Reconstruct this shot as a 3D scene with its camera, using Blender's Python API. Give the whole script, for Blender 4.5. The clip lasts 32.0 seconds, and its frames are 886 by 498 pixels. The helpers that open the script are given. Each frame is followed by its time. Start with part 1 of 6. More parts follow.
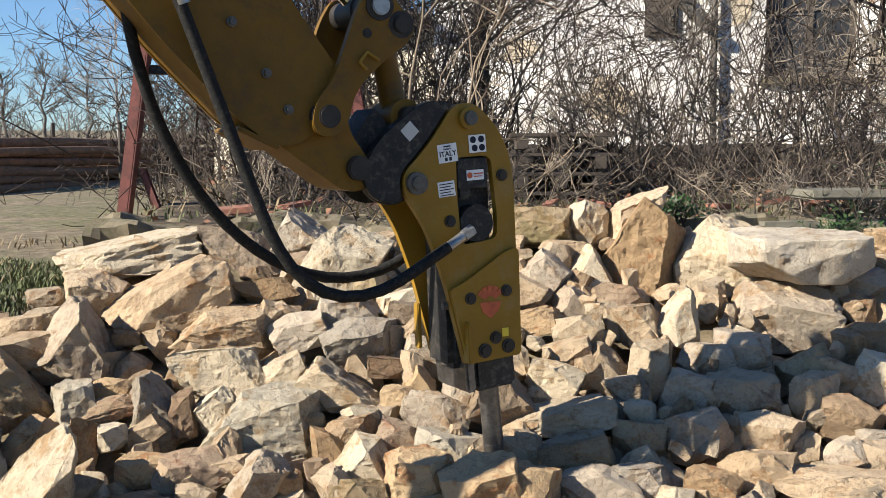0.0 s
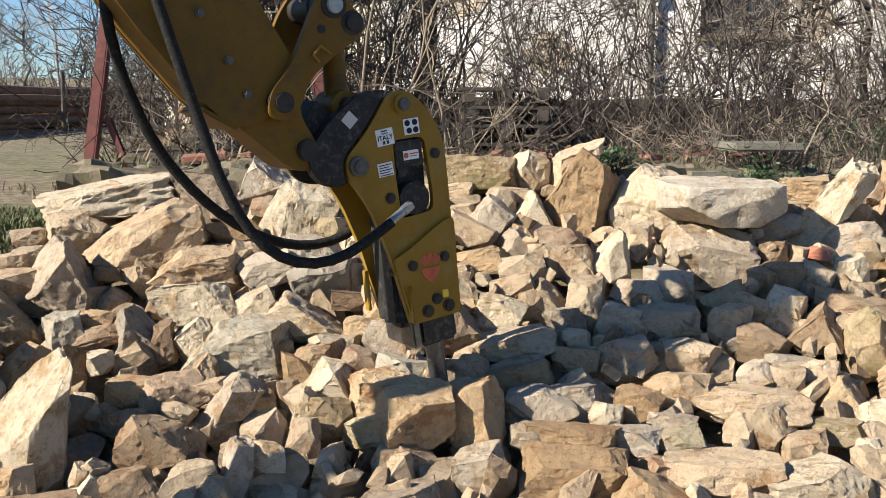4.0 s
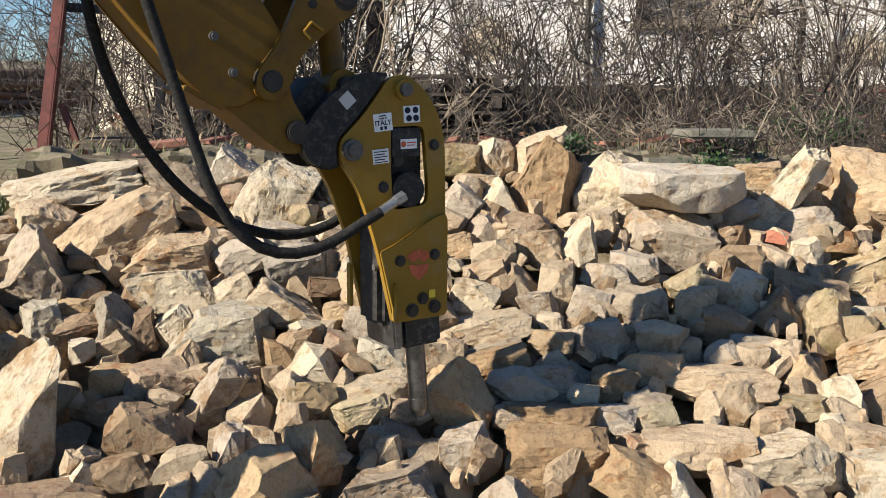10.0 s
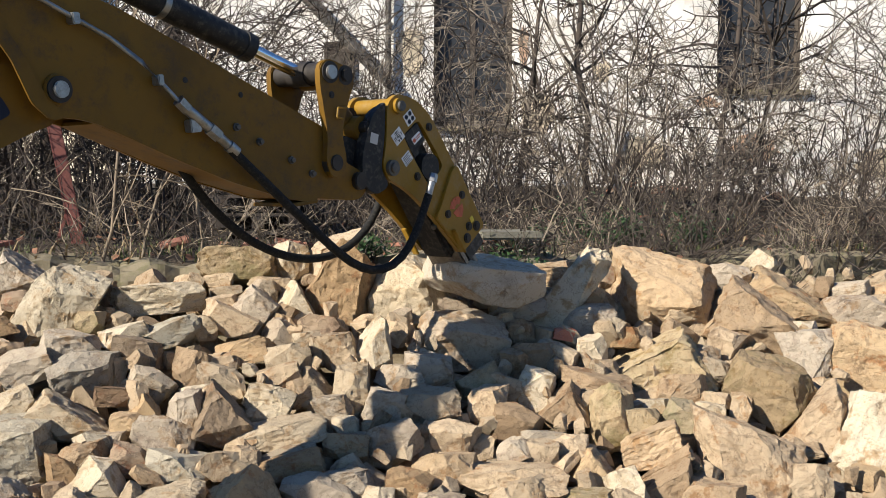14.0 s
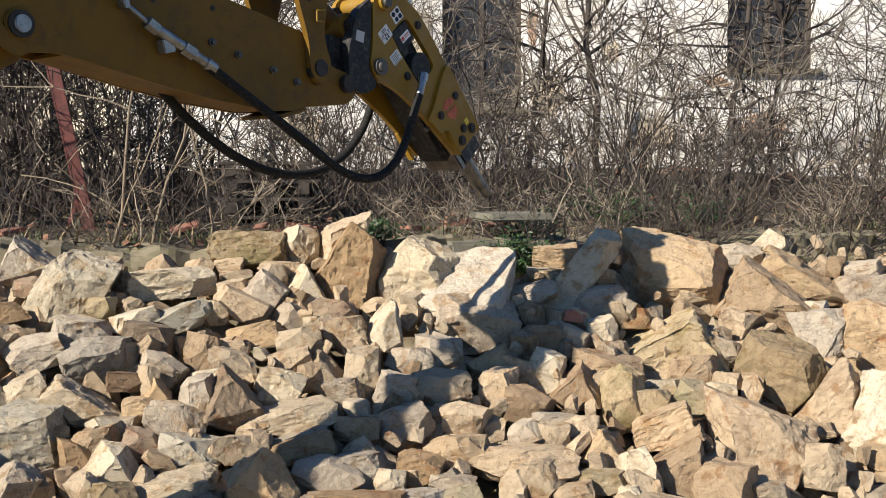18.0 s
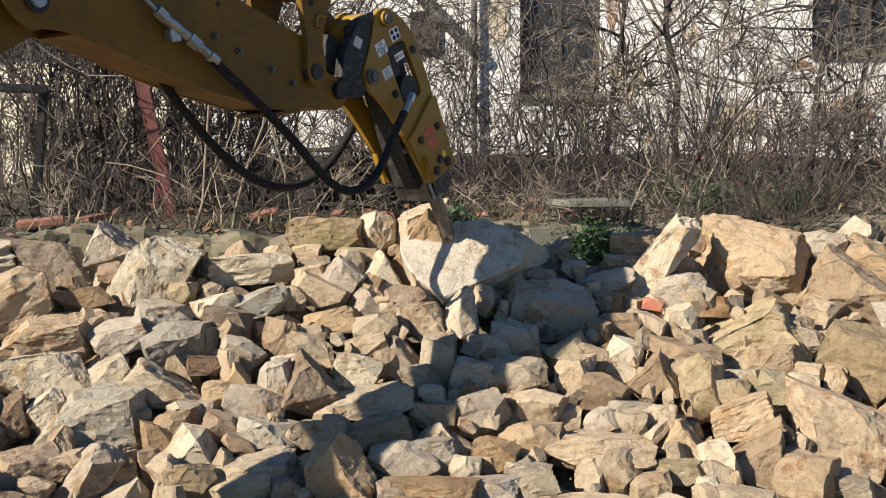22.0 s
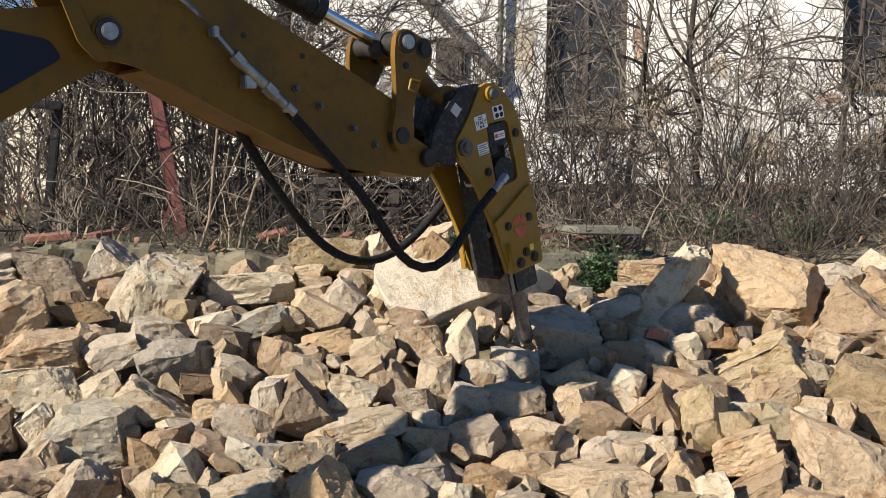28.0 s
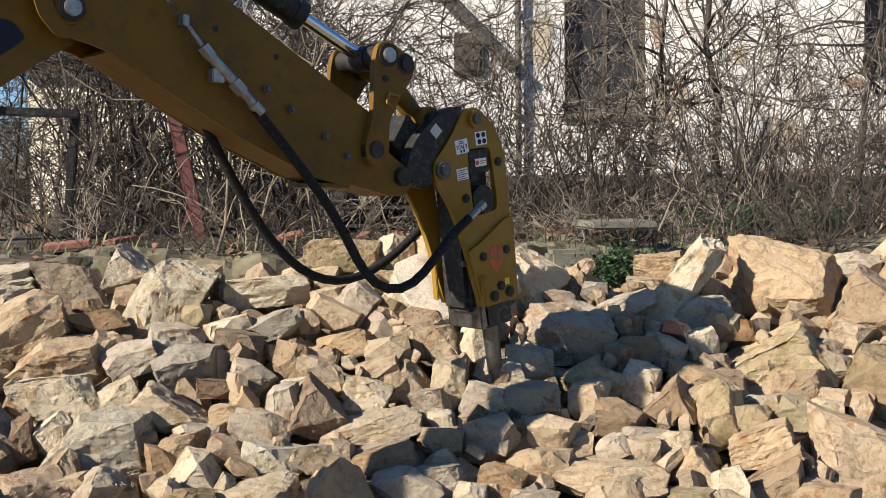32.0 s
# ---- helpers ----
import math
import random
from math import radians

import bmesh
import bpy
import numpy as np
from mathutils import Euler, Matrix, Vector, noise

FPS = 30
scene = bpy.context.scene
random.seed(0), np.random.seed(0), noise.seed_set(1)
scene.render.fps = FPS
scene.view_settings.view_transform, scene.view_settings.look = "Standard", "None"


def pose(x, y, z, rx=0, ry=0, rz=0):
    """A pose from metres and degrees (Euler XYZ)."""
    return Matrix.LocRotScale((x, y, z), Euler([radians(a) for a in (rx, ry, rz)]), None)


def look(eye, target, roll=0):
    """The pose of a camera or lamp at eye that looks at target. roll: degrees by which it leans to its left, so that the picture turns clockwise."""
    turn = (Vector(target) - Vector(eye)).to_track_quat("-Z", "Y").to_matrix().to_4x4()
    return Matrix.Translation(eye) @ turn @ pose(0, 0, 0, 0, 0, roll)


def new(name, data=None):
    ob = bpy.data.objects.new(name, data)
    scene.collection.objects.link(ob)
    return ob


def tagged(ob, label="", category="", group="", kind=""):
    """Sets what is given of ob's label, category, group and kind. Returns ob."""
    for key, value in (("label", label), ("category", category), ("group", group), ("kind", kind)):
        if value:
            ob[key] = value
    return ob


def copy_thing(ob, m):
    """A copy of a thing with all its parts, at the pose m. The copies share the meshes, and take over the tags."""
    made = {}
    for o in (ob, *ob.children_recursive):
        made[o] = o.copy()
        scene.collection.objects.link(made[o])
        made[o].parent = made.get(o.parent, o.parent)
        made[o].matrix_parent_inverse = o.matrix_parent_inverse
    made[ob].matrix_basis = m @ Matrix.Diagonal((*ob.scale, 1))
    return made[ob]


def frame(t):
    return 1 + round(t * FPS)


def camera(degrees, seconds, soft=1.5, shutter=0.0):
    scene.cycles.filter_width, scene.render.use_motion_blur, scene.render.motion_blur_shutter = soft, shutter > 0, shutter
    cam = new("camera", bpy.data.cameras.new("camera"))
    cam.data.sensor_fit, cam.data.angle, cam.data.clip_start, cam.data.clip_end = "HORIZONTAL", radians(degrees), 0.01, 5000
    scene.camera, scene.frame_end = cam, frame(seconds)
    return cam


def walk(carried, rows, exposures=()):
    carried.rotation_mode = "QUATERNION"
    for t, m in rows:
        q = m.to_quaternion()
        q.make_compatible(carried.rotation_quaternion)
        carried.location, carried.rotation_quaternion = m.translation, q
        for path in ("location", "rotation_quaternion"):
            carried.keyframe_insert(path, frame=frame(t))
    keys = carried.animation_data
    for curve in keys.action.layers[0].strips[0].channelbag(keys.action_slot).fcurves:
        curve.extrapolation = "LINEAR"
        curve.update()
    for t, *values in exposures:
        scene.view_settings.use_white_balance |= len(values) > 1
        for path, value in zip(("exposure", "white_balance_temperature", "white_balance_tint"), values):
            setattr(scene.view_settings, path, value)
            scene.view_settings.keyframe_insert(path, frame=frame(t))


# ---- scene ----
# ================= camera and its walk =================
cam = camera(43.0, 32.0, soft=0.8)
PATH = [
    (0, (0.085, 0.576, 1.532), (0.084, 10.545, 0.747), -0.18),
    (0.5, (0.036, 0.329, 1.532), (0.378, 10.276, 0.557), -0.13),
    (1, (0.032, 0.249, 1.536), (0.509, 10.178, 0.454), -0.16),
    (1.5, (0.031, 0.176, 1.535), (0.559, 10.097, 0.395), -0.07),
    (2, (0.027, 0.173, 1.539), (0.507, 10.095, 0.390), 0.11),
    (2.5, (0.020, 0.145, 1.539), (0.424, 10.077, 0.450), 0.20),
    (3, (0.022, 0.140, 1.543), (0.412, 10.076, 0.476), 0.21),
    (3.5, (0.023, 0.138, 1.539), (0.460, 10.064, 0.405), 0.26),
    (5.5, (-0.037, 0.161, 1.515), (0.647, 10.054, 0.229), 0.50),
    (6, (-0.061, 0.164, 1.501), (0.599, 10.068, 0.283), 0.41),
    (6.5, (-0.059, 0.140, 1.510), (0.278, 10.056, 0.258), 0.48),
    (7, (0.003, 0.083, 1.518), (-0.218, 9.961, -0.019), 0.31),
    (7.5, (0.042, 0.032, 1.538), (-0.329, 9.882, -0.146), 0.36),
    (8, (0.035, 0.003, 1.553), (0.373, 9.887, 0.075), 0.33),
    (8.5, (-0.020, 0.006, 1.561), (1.045, 9.855, 0.198), 0.62),
    (9, (-0.102, 0.031, 1.552), (1.109, 9.869, 0.230), 0.54),
    (9.5, (-0.180, 0.057, 1.547), (1.020, 9.895, 0.215), 0.24),
    (10, (-0.213, 0.069, 1.555), (1.001, 9.904, 0.209), 0.50),
    (10.5, (-0.207, 0.076, 1.564), (1.255, 9.891, 0.329), 0.79),
    (11, (-0.205, 0.065, 1.571), (1.634, 9.858, 0.717), 0.93),
    (11.5, (-0.183, 0.045, 1.583), (1.951, 9.801, 1.076), 0.88),
    (12, (-0.179, 0.027, 1.586), (2.243, 9.721, 1.190), 0.51),
    (12.5, (-0.173, 0.023, 1.584), (2.468, 9.658, 1.144), 0.24),
    (13, (-0.163, 0.012, 1.586), (2.577, 9.617, 1.101), 0.46),
    (13.5, (-0.163, 0.022, 1.585), (2.565, 9.630, 1.082), 0.61),
    (14, (-0.155, 0.023, 1.584), (2.720, 9.589, 1.109), 0.43),
    (14.5, (-0.155, 0.023, 1.587), (2.854, 9.547, 1.102), 0.41),
    (16.5, (-0.152, 0.018, 1.581), (2.839, 9.545, 1.039), -0.04),
    (17, (-0.150, 0.019, 1.582), (2.797, 9.560, 1.035), -0.13),
    (17.5, (-0.151, 0.021, 1.581), (2.768, 9.568, 1.006), -0.15),
    (18, (-0.148, 0.026, 1.581), (2.632, 9.612, 0.957), -0.11),
    (18.5, (-0.155, 0.025, 1.590), (2.462, 9.656, 0.966), -0.00),
    (19, (-0.153, 0.029, 1.582), (2.481, 9.652, 0.908), 0.02),
    (19.5, (-0.147, 0.024, 1.581), (2.575, 9.619, 0.855), -0.01),
    (20, (-0.146, 0.015, 1.585), (2.536, 9.623, 0.872), 0.16),
    (20.5, (-0.142, 0.013, 1.585), (2.368, 9.668, 0.891), 0.26),
    (21, (-0.145, 0.020, 1.581), (2.226, 9.710, 0.895), 0.18),
    (21.5, (-0.146, 0.023, 1.582), (2.101, 9.743, 0.894), -0.03),
    (22, (-0.141, 0.033, 1.584), (1.971, 9.779, 0.838), -0.20),
    (22.5, (-0.130, 0.028, 1.585), (1.889, 9.790, 0.795), -0.20),
    (23, (-0.094, 0.012, 1.598), (1.616, 9.830, 0.768), 0.20),
    (23.5, (-0.046, -0.015, 1.598), (1.633, 9.813, 0.821), 0.83),
    (24, (-0.015, -0.024, 1.590), (1.916, 9.757, 0.822), 1.08),
    (24.5, (0.006, -0.040, 1.574), (2.062, 9.720, 0.853), 0.88),
    (25, (0.018, -0.054, 1.577), (2.015, 9.720, 0.884), 0.58),
    (25.5, (0.026, -0.064, 1.581), (1.945, 9.726, 0.902), 0.28),
    (27.5, (-0.011, 0.080, 1.550), (1.824, 9.896, 1.018), 0.29),
    (28, (0.014, 0.071, 1.556), (1.838, 9.891, 1.059), 0.97),
    (28.5, (0.052, 0.054, 1.571), (1.793, 9.885, 0.997), 1.17),
    (29, (0.072, 0.056, 1.574), (1.794, 9.888, 0.976), 0.67),
    (29.5, (0.085, 0.053, 1.582), (1.817, 9.882, 0.957), 0.38),
    (30, (0.091, 0.055, 1.585), (1.778, 9.891, 0.961), 0.21),
    (30.5, (0.097, 0.053, 1.589), (1.757, 9.895, 0.975), -0.09),
    (31, (0.095, 0.053, 1.586), (1.752, 9.896, 0.982), -0.30),
    (31.5, (0.095, 0.051, 1.588), (1.699, 9.904, 0.994), -0.46),
    (32, (0.088, 0.049, 1.586), (1.654, 9.910, 1.026), -0.52),
]
walk(cam, [(t, look(eye, target, roll)) for t, eye, target, roll in PATH],
     exposures=[(0, 1.02), (8.5, 1.02), (11.5, 0.79), (32, 0.79)])

# ================= light =================
SUN_EL, SUN_AZ = 31.0, 24.0      # height of the sun; heading of its light, from +x towards +y
world = bpy.data.worlds.new("sky")
scene.world = world
world.use_nodes = True
wn = world.node_tree
sky = wn.nodes.new("ShaderNodeTexSky")
sky.sky_type, sky.sun_disc = "NISHITA", False
sky.sun_elevation = radians(SUN_EL)
sky.sun_rotation = radians(270 - SUN_AZ)
sky.air_density, sky.dust_density, sky.ozone_density = 1.0, 0.0, 3.0
tint = wn.nodes.new("ShaderNodeMix")
tint.data_type, tint.blend_type = "RGBA", "MULTIPLY"
tint.inputs[0].default_value, tint.inputs[7].default_value = 1.0, (0.70, 0.88, 1.12, 1.0)   # a deep clear March blue
wn.links.new(sky.outputs[0], tint.inputs[6])
wn.links.new(tint.outputs[2], wn.nodes["Background"].inputs[0])
wn.nodes["Background"].inputs[1].default_value = 0.066
sun = new("sun", bpy.data.lights.new("sun", "SUN"))
sun.data.energy, sun.data.angle, sun.data.color = 5.0, radians(0.5), (1.0, 0.935, 0.83)
heading = Vector((math.cos(radians(SUN_AZ)), math.sin(radians(SUN_AZ)), -math.tan(radians(SUN_EL))))
sun.matrix_world = look((-8, -8, 12), Vector((-8, -8, 12)) + heading)
scene.view_settings.exposure = 0.8

# ================= materials =================
def shader(name, rough=0.8, metal=0.0):
    m = bpy.data.materials.new(name)
    m.use_nodes = True
    b = m.node_tree.nodes["Principled BSDF"]
    b.inputs["Roughness"].default_value, b.inputs["Metallic"].default_value = rough, metal
    return m, m.node_tree, b


def ramp(nt, src, stops):
    r = nt.nodes.new("ShaderNodeValToRGB")
    e = r.color_ramp.elements
    while len(e) < len(stops):
        e.new(0.5)
    for el, (pos, col) in zip(e, stops):
        el.position, el.color = pos, (*col, 1)
    nt.links.new(src, r.inputs[0])
    return r.outputs[0]


def blend(nt, fac, a, b, how="MIX"):
    m = nt.nodes.new("ShaderNodeMix")
    m.data_type, m.blend_type = "RGBA", how
    for sock, v in ((m.inputs[0], fac), (m.inputs[6], a), (m.inputs[7], b)):
        if isinstance(v, (int, float)):
            sock.default_value = v
        elif isinstance(v, tuple):
            sock.default_value = (*v, 1)
        else:
            nt.links.new(v, sock)
    return m.outputs[2]


def grain(nt, scale, detail=6.0, rough=0.6, stretch=None, jitter=True, world_space=False):
    tc = nt.nodes.new("ShaderNodeTexCoord")
    mp = nt.nodes.new("ShaderNodeMapping")
    src = tc.outputs["Object"]
    if world_space:
        src = nt.nodes.new("ShaderNodeNewGeometry").outputs["Position"]
    nt.links.new(src, mp.inputs[0])
    if stretch:
        mp.inputs["Scale"].default_value = stretch
    n = nt.nodes.new("ShaderNodeTexNoise")
    n.noise_dimensions = "4D"
    n.inputs["Scale"].default_value, n.inputs["Detail"].default_value, n.inputs["Roughness"].default_value = scale, detail, rough
    nt.links.new(mp.outputs[0], n.inputs["Vector"])
    if jitter:
        oi = nt.nodes.new("ShaderNodeObjectInfo")
        mul = nt.nodes.new("ShaderNodeMath")
        mul.operation = "MULTIPLY"
        mul.inputs[1].default_value = 57.0
        nt.links.new(oi.outputs["Random"], mul.inputs[0])
        nt.links.new(mul.outputs[0], n.inputs["W"])
    return n.outputs["Fac"]


def relief(nt, b, fac, strength, distance, below=None):
    bp = nt.nodes.new("ShaderNodeBump")
    bp.inputs["Strength"].default_value, bp.inputs["Distance"].default_value = strength, distance
    nt.links.new(fac, bp.inputs["Height"])
    if below is not None:
        nt.links.new(below, bp.inputs["Normal"])
    nt.links.new(bp.outputs[0], b.inputs["Normal"])
    return bp.outputs[0]


def rock(name, light, mid, dark, stain, moss=0.0, size=None, joined=False):
    """Broken limestone and sandstone: pale freshly split faces, weathered patches, pits, thin cracks and rusty stains.
    size: the metres of a stone that moves, whose grain then goes with it. joined: many stones in one mesh."""
    m, nt, b = shader(name, 0.95)
    def g(scale, detail, rough):
        return grain(nt, scale, detail, rough, size, world_space=size is None)
    big, fine, speck = g(8.0, 7, 0.65), g(52, 9, 0.8), g(190, 3, 0.75)
    c = ramp(nt, big, [(0.33, dark), (0.41, mid), (0.53, light)])
    c = blend(nt, ramp(nt, g(24, 9, 0.72), [(0.49, (0, 0, 0)), (0.54, (0.9, 0.9, 0.9))]), c, light)
    c = blend(nt, ramp(nt, g(9, 9, 0.75), [(0.535, (0, 0, 0)), (0.60, (0.8, 0.8, 0.8))]), c, stain)
    c = blend(nt, ramp(nt, fine, [(0.57, (0, 0, 0)), (0.64, (0.5, 0.5, 0.5))]), c, dark)
    if moss:
        c = blend(nt, ramp(nt, g(5.5, 8, 0.75), [(0.5, (0, 0, 0)), (0.62, (moss, moss, moss))]), c, (0.17, 0.17, 0.05))
    c = blend(nt, ramp(nt, speck, [(0.33, (0.5, 0.5, 0.5)), (0.40, (0, 0, 0))]), c, dark)
    vein = g(11, 5, 0.6)
    crack = ramp(nt, vein, [(0.492, (0, 0, 0)), (0.4975, (0.6, 0.6, 0.6)), (0.5025, (0.6, 0.6, 0.6)), (0.508, (0, 0, 0))])
    c = blend(nt, crack, c, dark)
    own = nt.nodes.new("ShaderNodeNewGeometry").outputs["Random Per Island"] if joined else nt.nodes.new("ShaderNodeObjectInfo").outputs["Random"]
    c = blend(nt, 1.0, c, ramp(nt, own, [(0, (0.40, 0.34, 0.28)), (0.2, (0.60, 0.54, 0.47)), (0.5, (0.76, 0.73, 0.69)), (0.72, (0.72, 0.66, 0.58)), (0.88, (0.50, 0.50, 0.49)), (1, (0.76, 0.69, 0.60))]), "MULTIPLY")
    nt.links.new(c, b.inputs["Base Color"])
    low = relief(nt, b, g(15, 7, 0.62), 0.8, 0.03)
    relief(nt, b, fine, 0.8, 0.013, low)
    return m


def plain(name, col, rough=0.7, metal=0.0, vary=0.25, scale=8.0, bump=0.0, dirt=None, space=False):
    """A surface of one colour with blotches, fine grain and, where wanted, dirt."""
    m, nt, b = shader(name, rough, metal)
    d = tuple(v * (1 - vary) for v in col)
    l = tuple(min(1, v * (1 + vary * 0.6)) for v in col)
    g = grain(nt, scale, 6, 0.65, world_space=space)
    c = ramp(nt, g, [(0.35, d), (0.5, col), (0.66, l)])
    if dirt:
        c = blend(nt, ramp(nt, grain(nt, scale * 2.7, 8, 0.75, world_space=space), [(0.5, (0, 0, 0)), (0.66, (0.85, 0.85, 0.85))]), c, dirt)
    nt.links.new(c, b.inputs["Base Color"])
    if bump:
        relief(nt, b, grain(nt, scale * 9, 6, 0.7, world_space=space), 0.6, bump)
    rr = nt.nodes.new("ShaderNodeMapRange")
    rr.inputs["To Min"].default_value, rr.inputs["To Max"].default_value = max(0.05, rough - 0.12), min(1, rough + 0.12)
    nt.links.new(g, rr.inputs["Value"])
    nt.links.new(rr.outputs[0], b.inputs["Roughness"])
    return m


ROCK = {
    "t": rock("tan_limestone", (0.70, 0.56, 0.39), (0.55, 0.42, 0.28), (0.25, 0.18, 0.12), (0.42, 0.24, 0.11)),
    "T": rock("smooth_tan_limestone", (0.67, 0.52, 0.35), (0.56, 0.42, 0.26), (0.29, 0.20, 0.13), (0.46, 0.27, 0.12)),
    "w": rock("pale_limestone", (0.79, 0.70, 0.54), (0.65, 0.54, 0.38), (0.29, 0.23, 0.16), (0.47, 0.31, 0.15)),
    "g": rock("grey_limestone", (0.62, 0.54, 0.43), (0.46, 0.38, 0.30), (0.20, 0.16, 0.12), (0.39, 0.26, 0.14)),
    "o": rock("ochre_sandstone", (0.65, 0.49, 0.30), (0.52, 0.37, 0.22), (0.24, 0.17, 0.10), (0.46, 0.22, 0.09)),
    "O": rock("split_ochre_sandstone", (0.65, 0.49, 0.30), (0.52, 0.37, 0.22), (0.24, 0.17, 0.10), (0.46, 0.22, 0.09), size=(1, 1, 1)),
    "b": rock("brown_sandstone", (0.51, 0.39, 0.27), (0.37, 0.26, 0.18), (0.17, 0.12, 0.08), (0.36, 0.17, 0.09)),
    "p": rock("grey_brown_limestone", (0.60, 0.50, 0.38), (0.44, 0.36, 0.25), (0.20, 0.16, 0.11), (0.41, 0.24, 0.12)),
    "m": rock("mossy_limestone", (0.63, 0.52, 0.34), (0.52, 0.40, 0.25), (0.25, 0.19, 0.12), (0.38, 0.26, 0.11), moss=0.6),
    "s": rock("pale_grey_slab_limestone", (0.73, 0.66, 0.54), (0.60, 0.52, 0.41), (0.30, 0.24, 0.18), (0.50, 0.34, 0.19), size=(1, 1, 1)),
    "r": plain("red_brick", (0.46, 0.15, 0.08), 0.9, vary=0.3, scale=20, bump=0.004, dirt=(0.45, 0.33, 0.25)),
}
RUBBLE = rock("rubble", (0.64, 0.52, 0.37), (0.50, 0.39, 0.26), (0.22, 0.16, 0.11), (0.38, 0.23, 0.11), joined=True)
TILE = plain("weathered_red_tile", (0.30, 0.13, 0.085), 0.9, vary=0.35, scale=14, bump=0.004, dirt=(0.16, 0.11, 0.08))
YELLOW = plain("yellow_paint", (0.165, 0.084, 0.008), 0.58, vary=0.25, scale=3, dirt=(0.075, 0.045, 0.018))
YELLOW_B = plain("breaker_yellow_paint", (0.27, 0.15, 0.016), 0.45, vary=0.12, scale=5, dirt=(0.28, 0.18, 0.06))
BLACK = plain("black_paint", (0.022, 0.021, 0.02), 0.55, vary=0.3, scale=12, dirt=(0.10, 0.085, 0.065))
RUBBER = plain("hose_rubber", (0.012, 0.0115, 0.011), 0.8, vary=0.3, scale=30, dirt=(0.05, 0.045, 0.035))
STEEL = plain("worn_steel", (0.36, 0.35, 0.33), 0.42, 0.85, vary=0.3, scale=14, dirt=(0.22, 0.2, 0.18))
CHISEL = plain("worn_chisel_steel", (0.20, 0.19, 0.18), 0.38, 0.9, vary=0.4, scale=20, dirt=(0.10, 0.095, 0.09))
CHROME = plain("chromed_rod", (0.75, 0.75, 0.75), 0.14, 1.0, vary=0.05)
BOLT = plain("dull_steel", (0.13, 0.12, 0.105), 0.6, 0.6, vary=0.3, scale=40)
HOUSING = plain("greasy_black_steel", (0.022, 0.021, 0.02), 0.5, 0.2, vary=0.5, scale=14, dirt=(0.12, 0.115, 0.105))
DARKSTEEL = plain("oily_dark_steel", (0.045, 0.038, 0.032), 0.6, 0.5, vary=0.4, scale=16)
WHITE = plain("white_sticker", (0.78, 0.77, 0.74), 0.5, vary=0.05, scale=30)
INK = plain("black_print", (0.02, 0.02, 0.025), 0.5, vary=0.1)
REDPRINT = plain("red_print", (0.50, 0.10, 0.035), 0.5, vary=0.25, scale=30)
YPRINT = plain("yellow_sticker", (0.75, 0.55, 0.04), 0.5, vary=0.05)
NAVY = plain("dark_blue_decal", (0.010, 0.014, 0.03), 0.5, vary=0.1)
RUST = plain("red_oxide_steel", (0.17, 0.055, 0.042), 0.75, vary=0.35, scale=9, dirt=(0.06, 0.03, 0.025))
PLASTER = plain("old_white_plaster", (0.76, 0.725, 0.67), 0.95, vary=0.16, scale=0.9, bump=0.006, dirt=(0.54, 0.47, 0.37))
PLASTER2 = plain("cream_plaster", (0.72, 0.64, 0.49), 0.95, vary=0.14, scale=1.3, bump=0.006, dirt=(0.5, 0.4, 0.28))
BRICKRED = plain("bare_brick", (0.46, 0.29, 0.19), 0.95, vary=0.35, scale=6, bump=0.004, dirt=(0.5, 0.4, 0.28))
SANDWALL = plain("bare_sandstone_rubble_wall", (0.54, 0.45, 0.32), 0.95, vary=0.3, scale=5, bump=0.008)
DARKWOOD = plain("weathered_dark_wood", (0.07, 0.055, 0.042), 0.85, vary=0.4, scale=7, bump=0.003)
GLASS_OLD = plain("dusty_dark_window_glass", (0.03, 0.031, 0.033), 0.4, vary=0.3, scale=4)
TWIG = plain("grey_brown_twig_bark", (0.20, 0.165, 0.125), 0.9, vary=0.35, scale=4, space=True)
# bramble canes with sunlight put into their paler colour
CANE = plain("sunlit_bramble_cane", (0.23, 0.185, 0.135), 0.9, vary=0.4, scale=5, space=True)
# dark bark, darkened further to stand for shade inside the bushes
TWIG2 = plain("dark_shaded_twig_bark", (0.055, 0.041, 0.031), 0.9, vary=0.35, scale=4, space=True)
STEMPALE = plain("pale_sapling_bark", (0.20, 0.155, 0.105), 0.9, vary=0.3, scale=12)
LEAFGREEN = plain("evergreen_leaf", (0.03, 0.066, 0.016), 0.55, vary=0.5, scale=9, space=True)
GRASS = plain("grass_blade", (0.085, 0.10, 0.032), 0.7, vary=0.5, scale=5, space=True)
STRAW = plain("dry_straw", (0.25, 0.185, 0.10), 0.85, vary=0.4, scale=6, space=True)
LITTER = plain("red_brown_fallen_leaf", (0.19, 0.09, 0.05), 0.8, vary=0.5, scale=9, space=True)
LOGBARK = plain("log_bark", (0.20, 0.105, 0.055), 0.9, vary=0.4, scale=6, bump=0.01, dirt=(0.07, 0.045, 0.03))
LOGEND = plain("sawn_log_end", (0.52, 0.36, 0.17), 0.8, vary=0.25, scale=6)
FARBARK = plain("distant_bark", (0.14, 0.12, 0.10), 0.95, vary=0.3, scale=1)
BIRCH = plain("birch_bark", (0.27, 0.25, 0.23), 0.9, vary=0.4, scale=3)
CONCRETE = plain("mossy_concrete", (0.20, 0.165, 0.105), 0.95, vary=0.45, scale=5, bump=0.02, dirt=(0.12, 0.115, 0.045), space=True)
COPING = plain("weathered_grey_concrete", (0.18, 0.165, 0.125), 0.95, vary=0.45, scale=7, bump=0.014, dirt=(0.11, 0.105, 0.055), space=True)


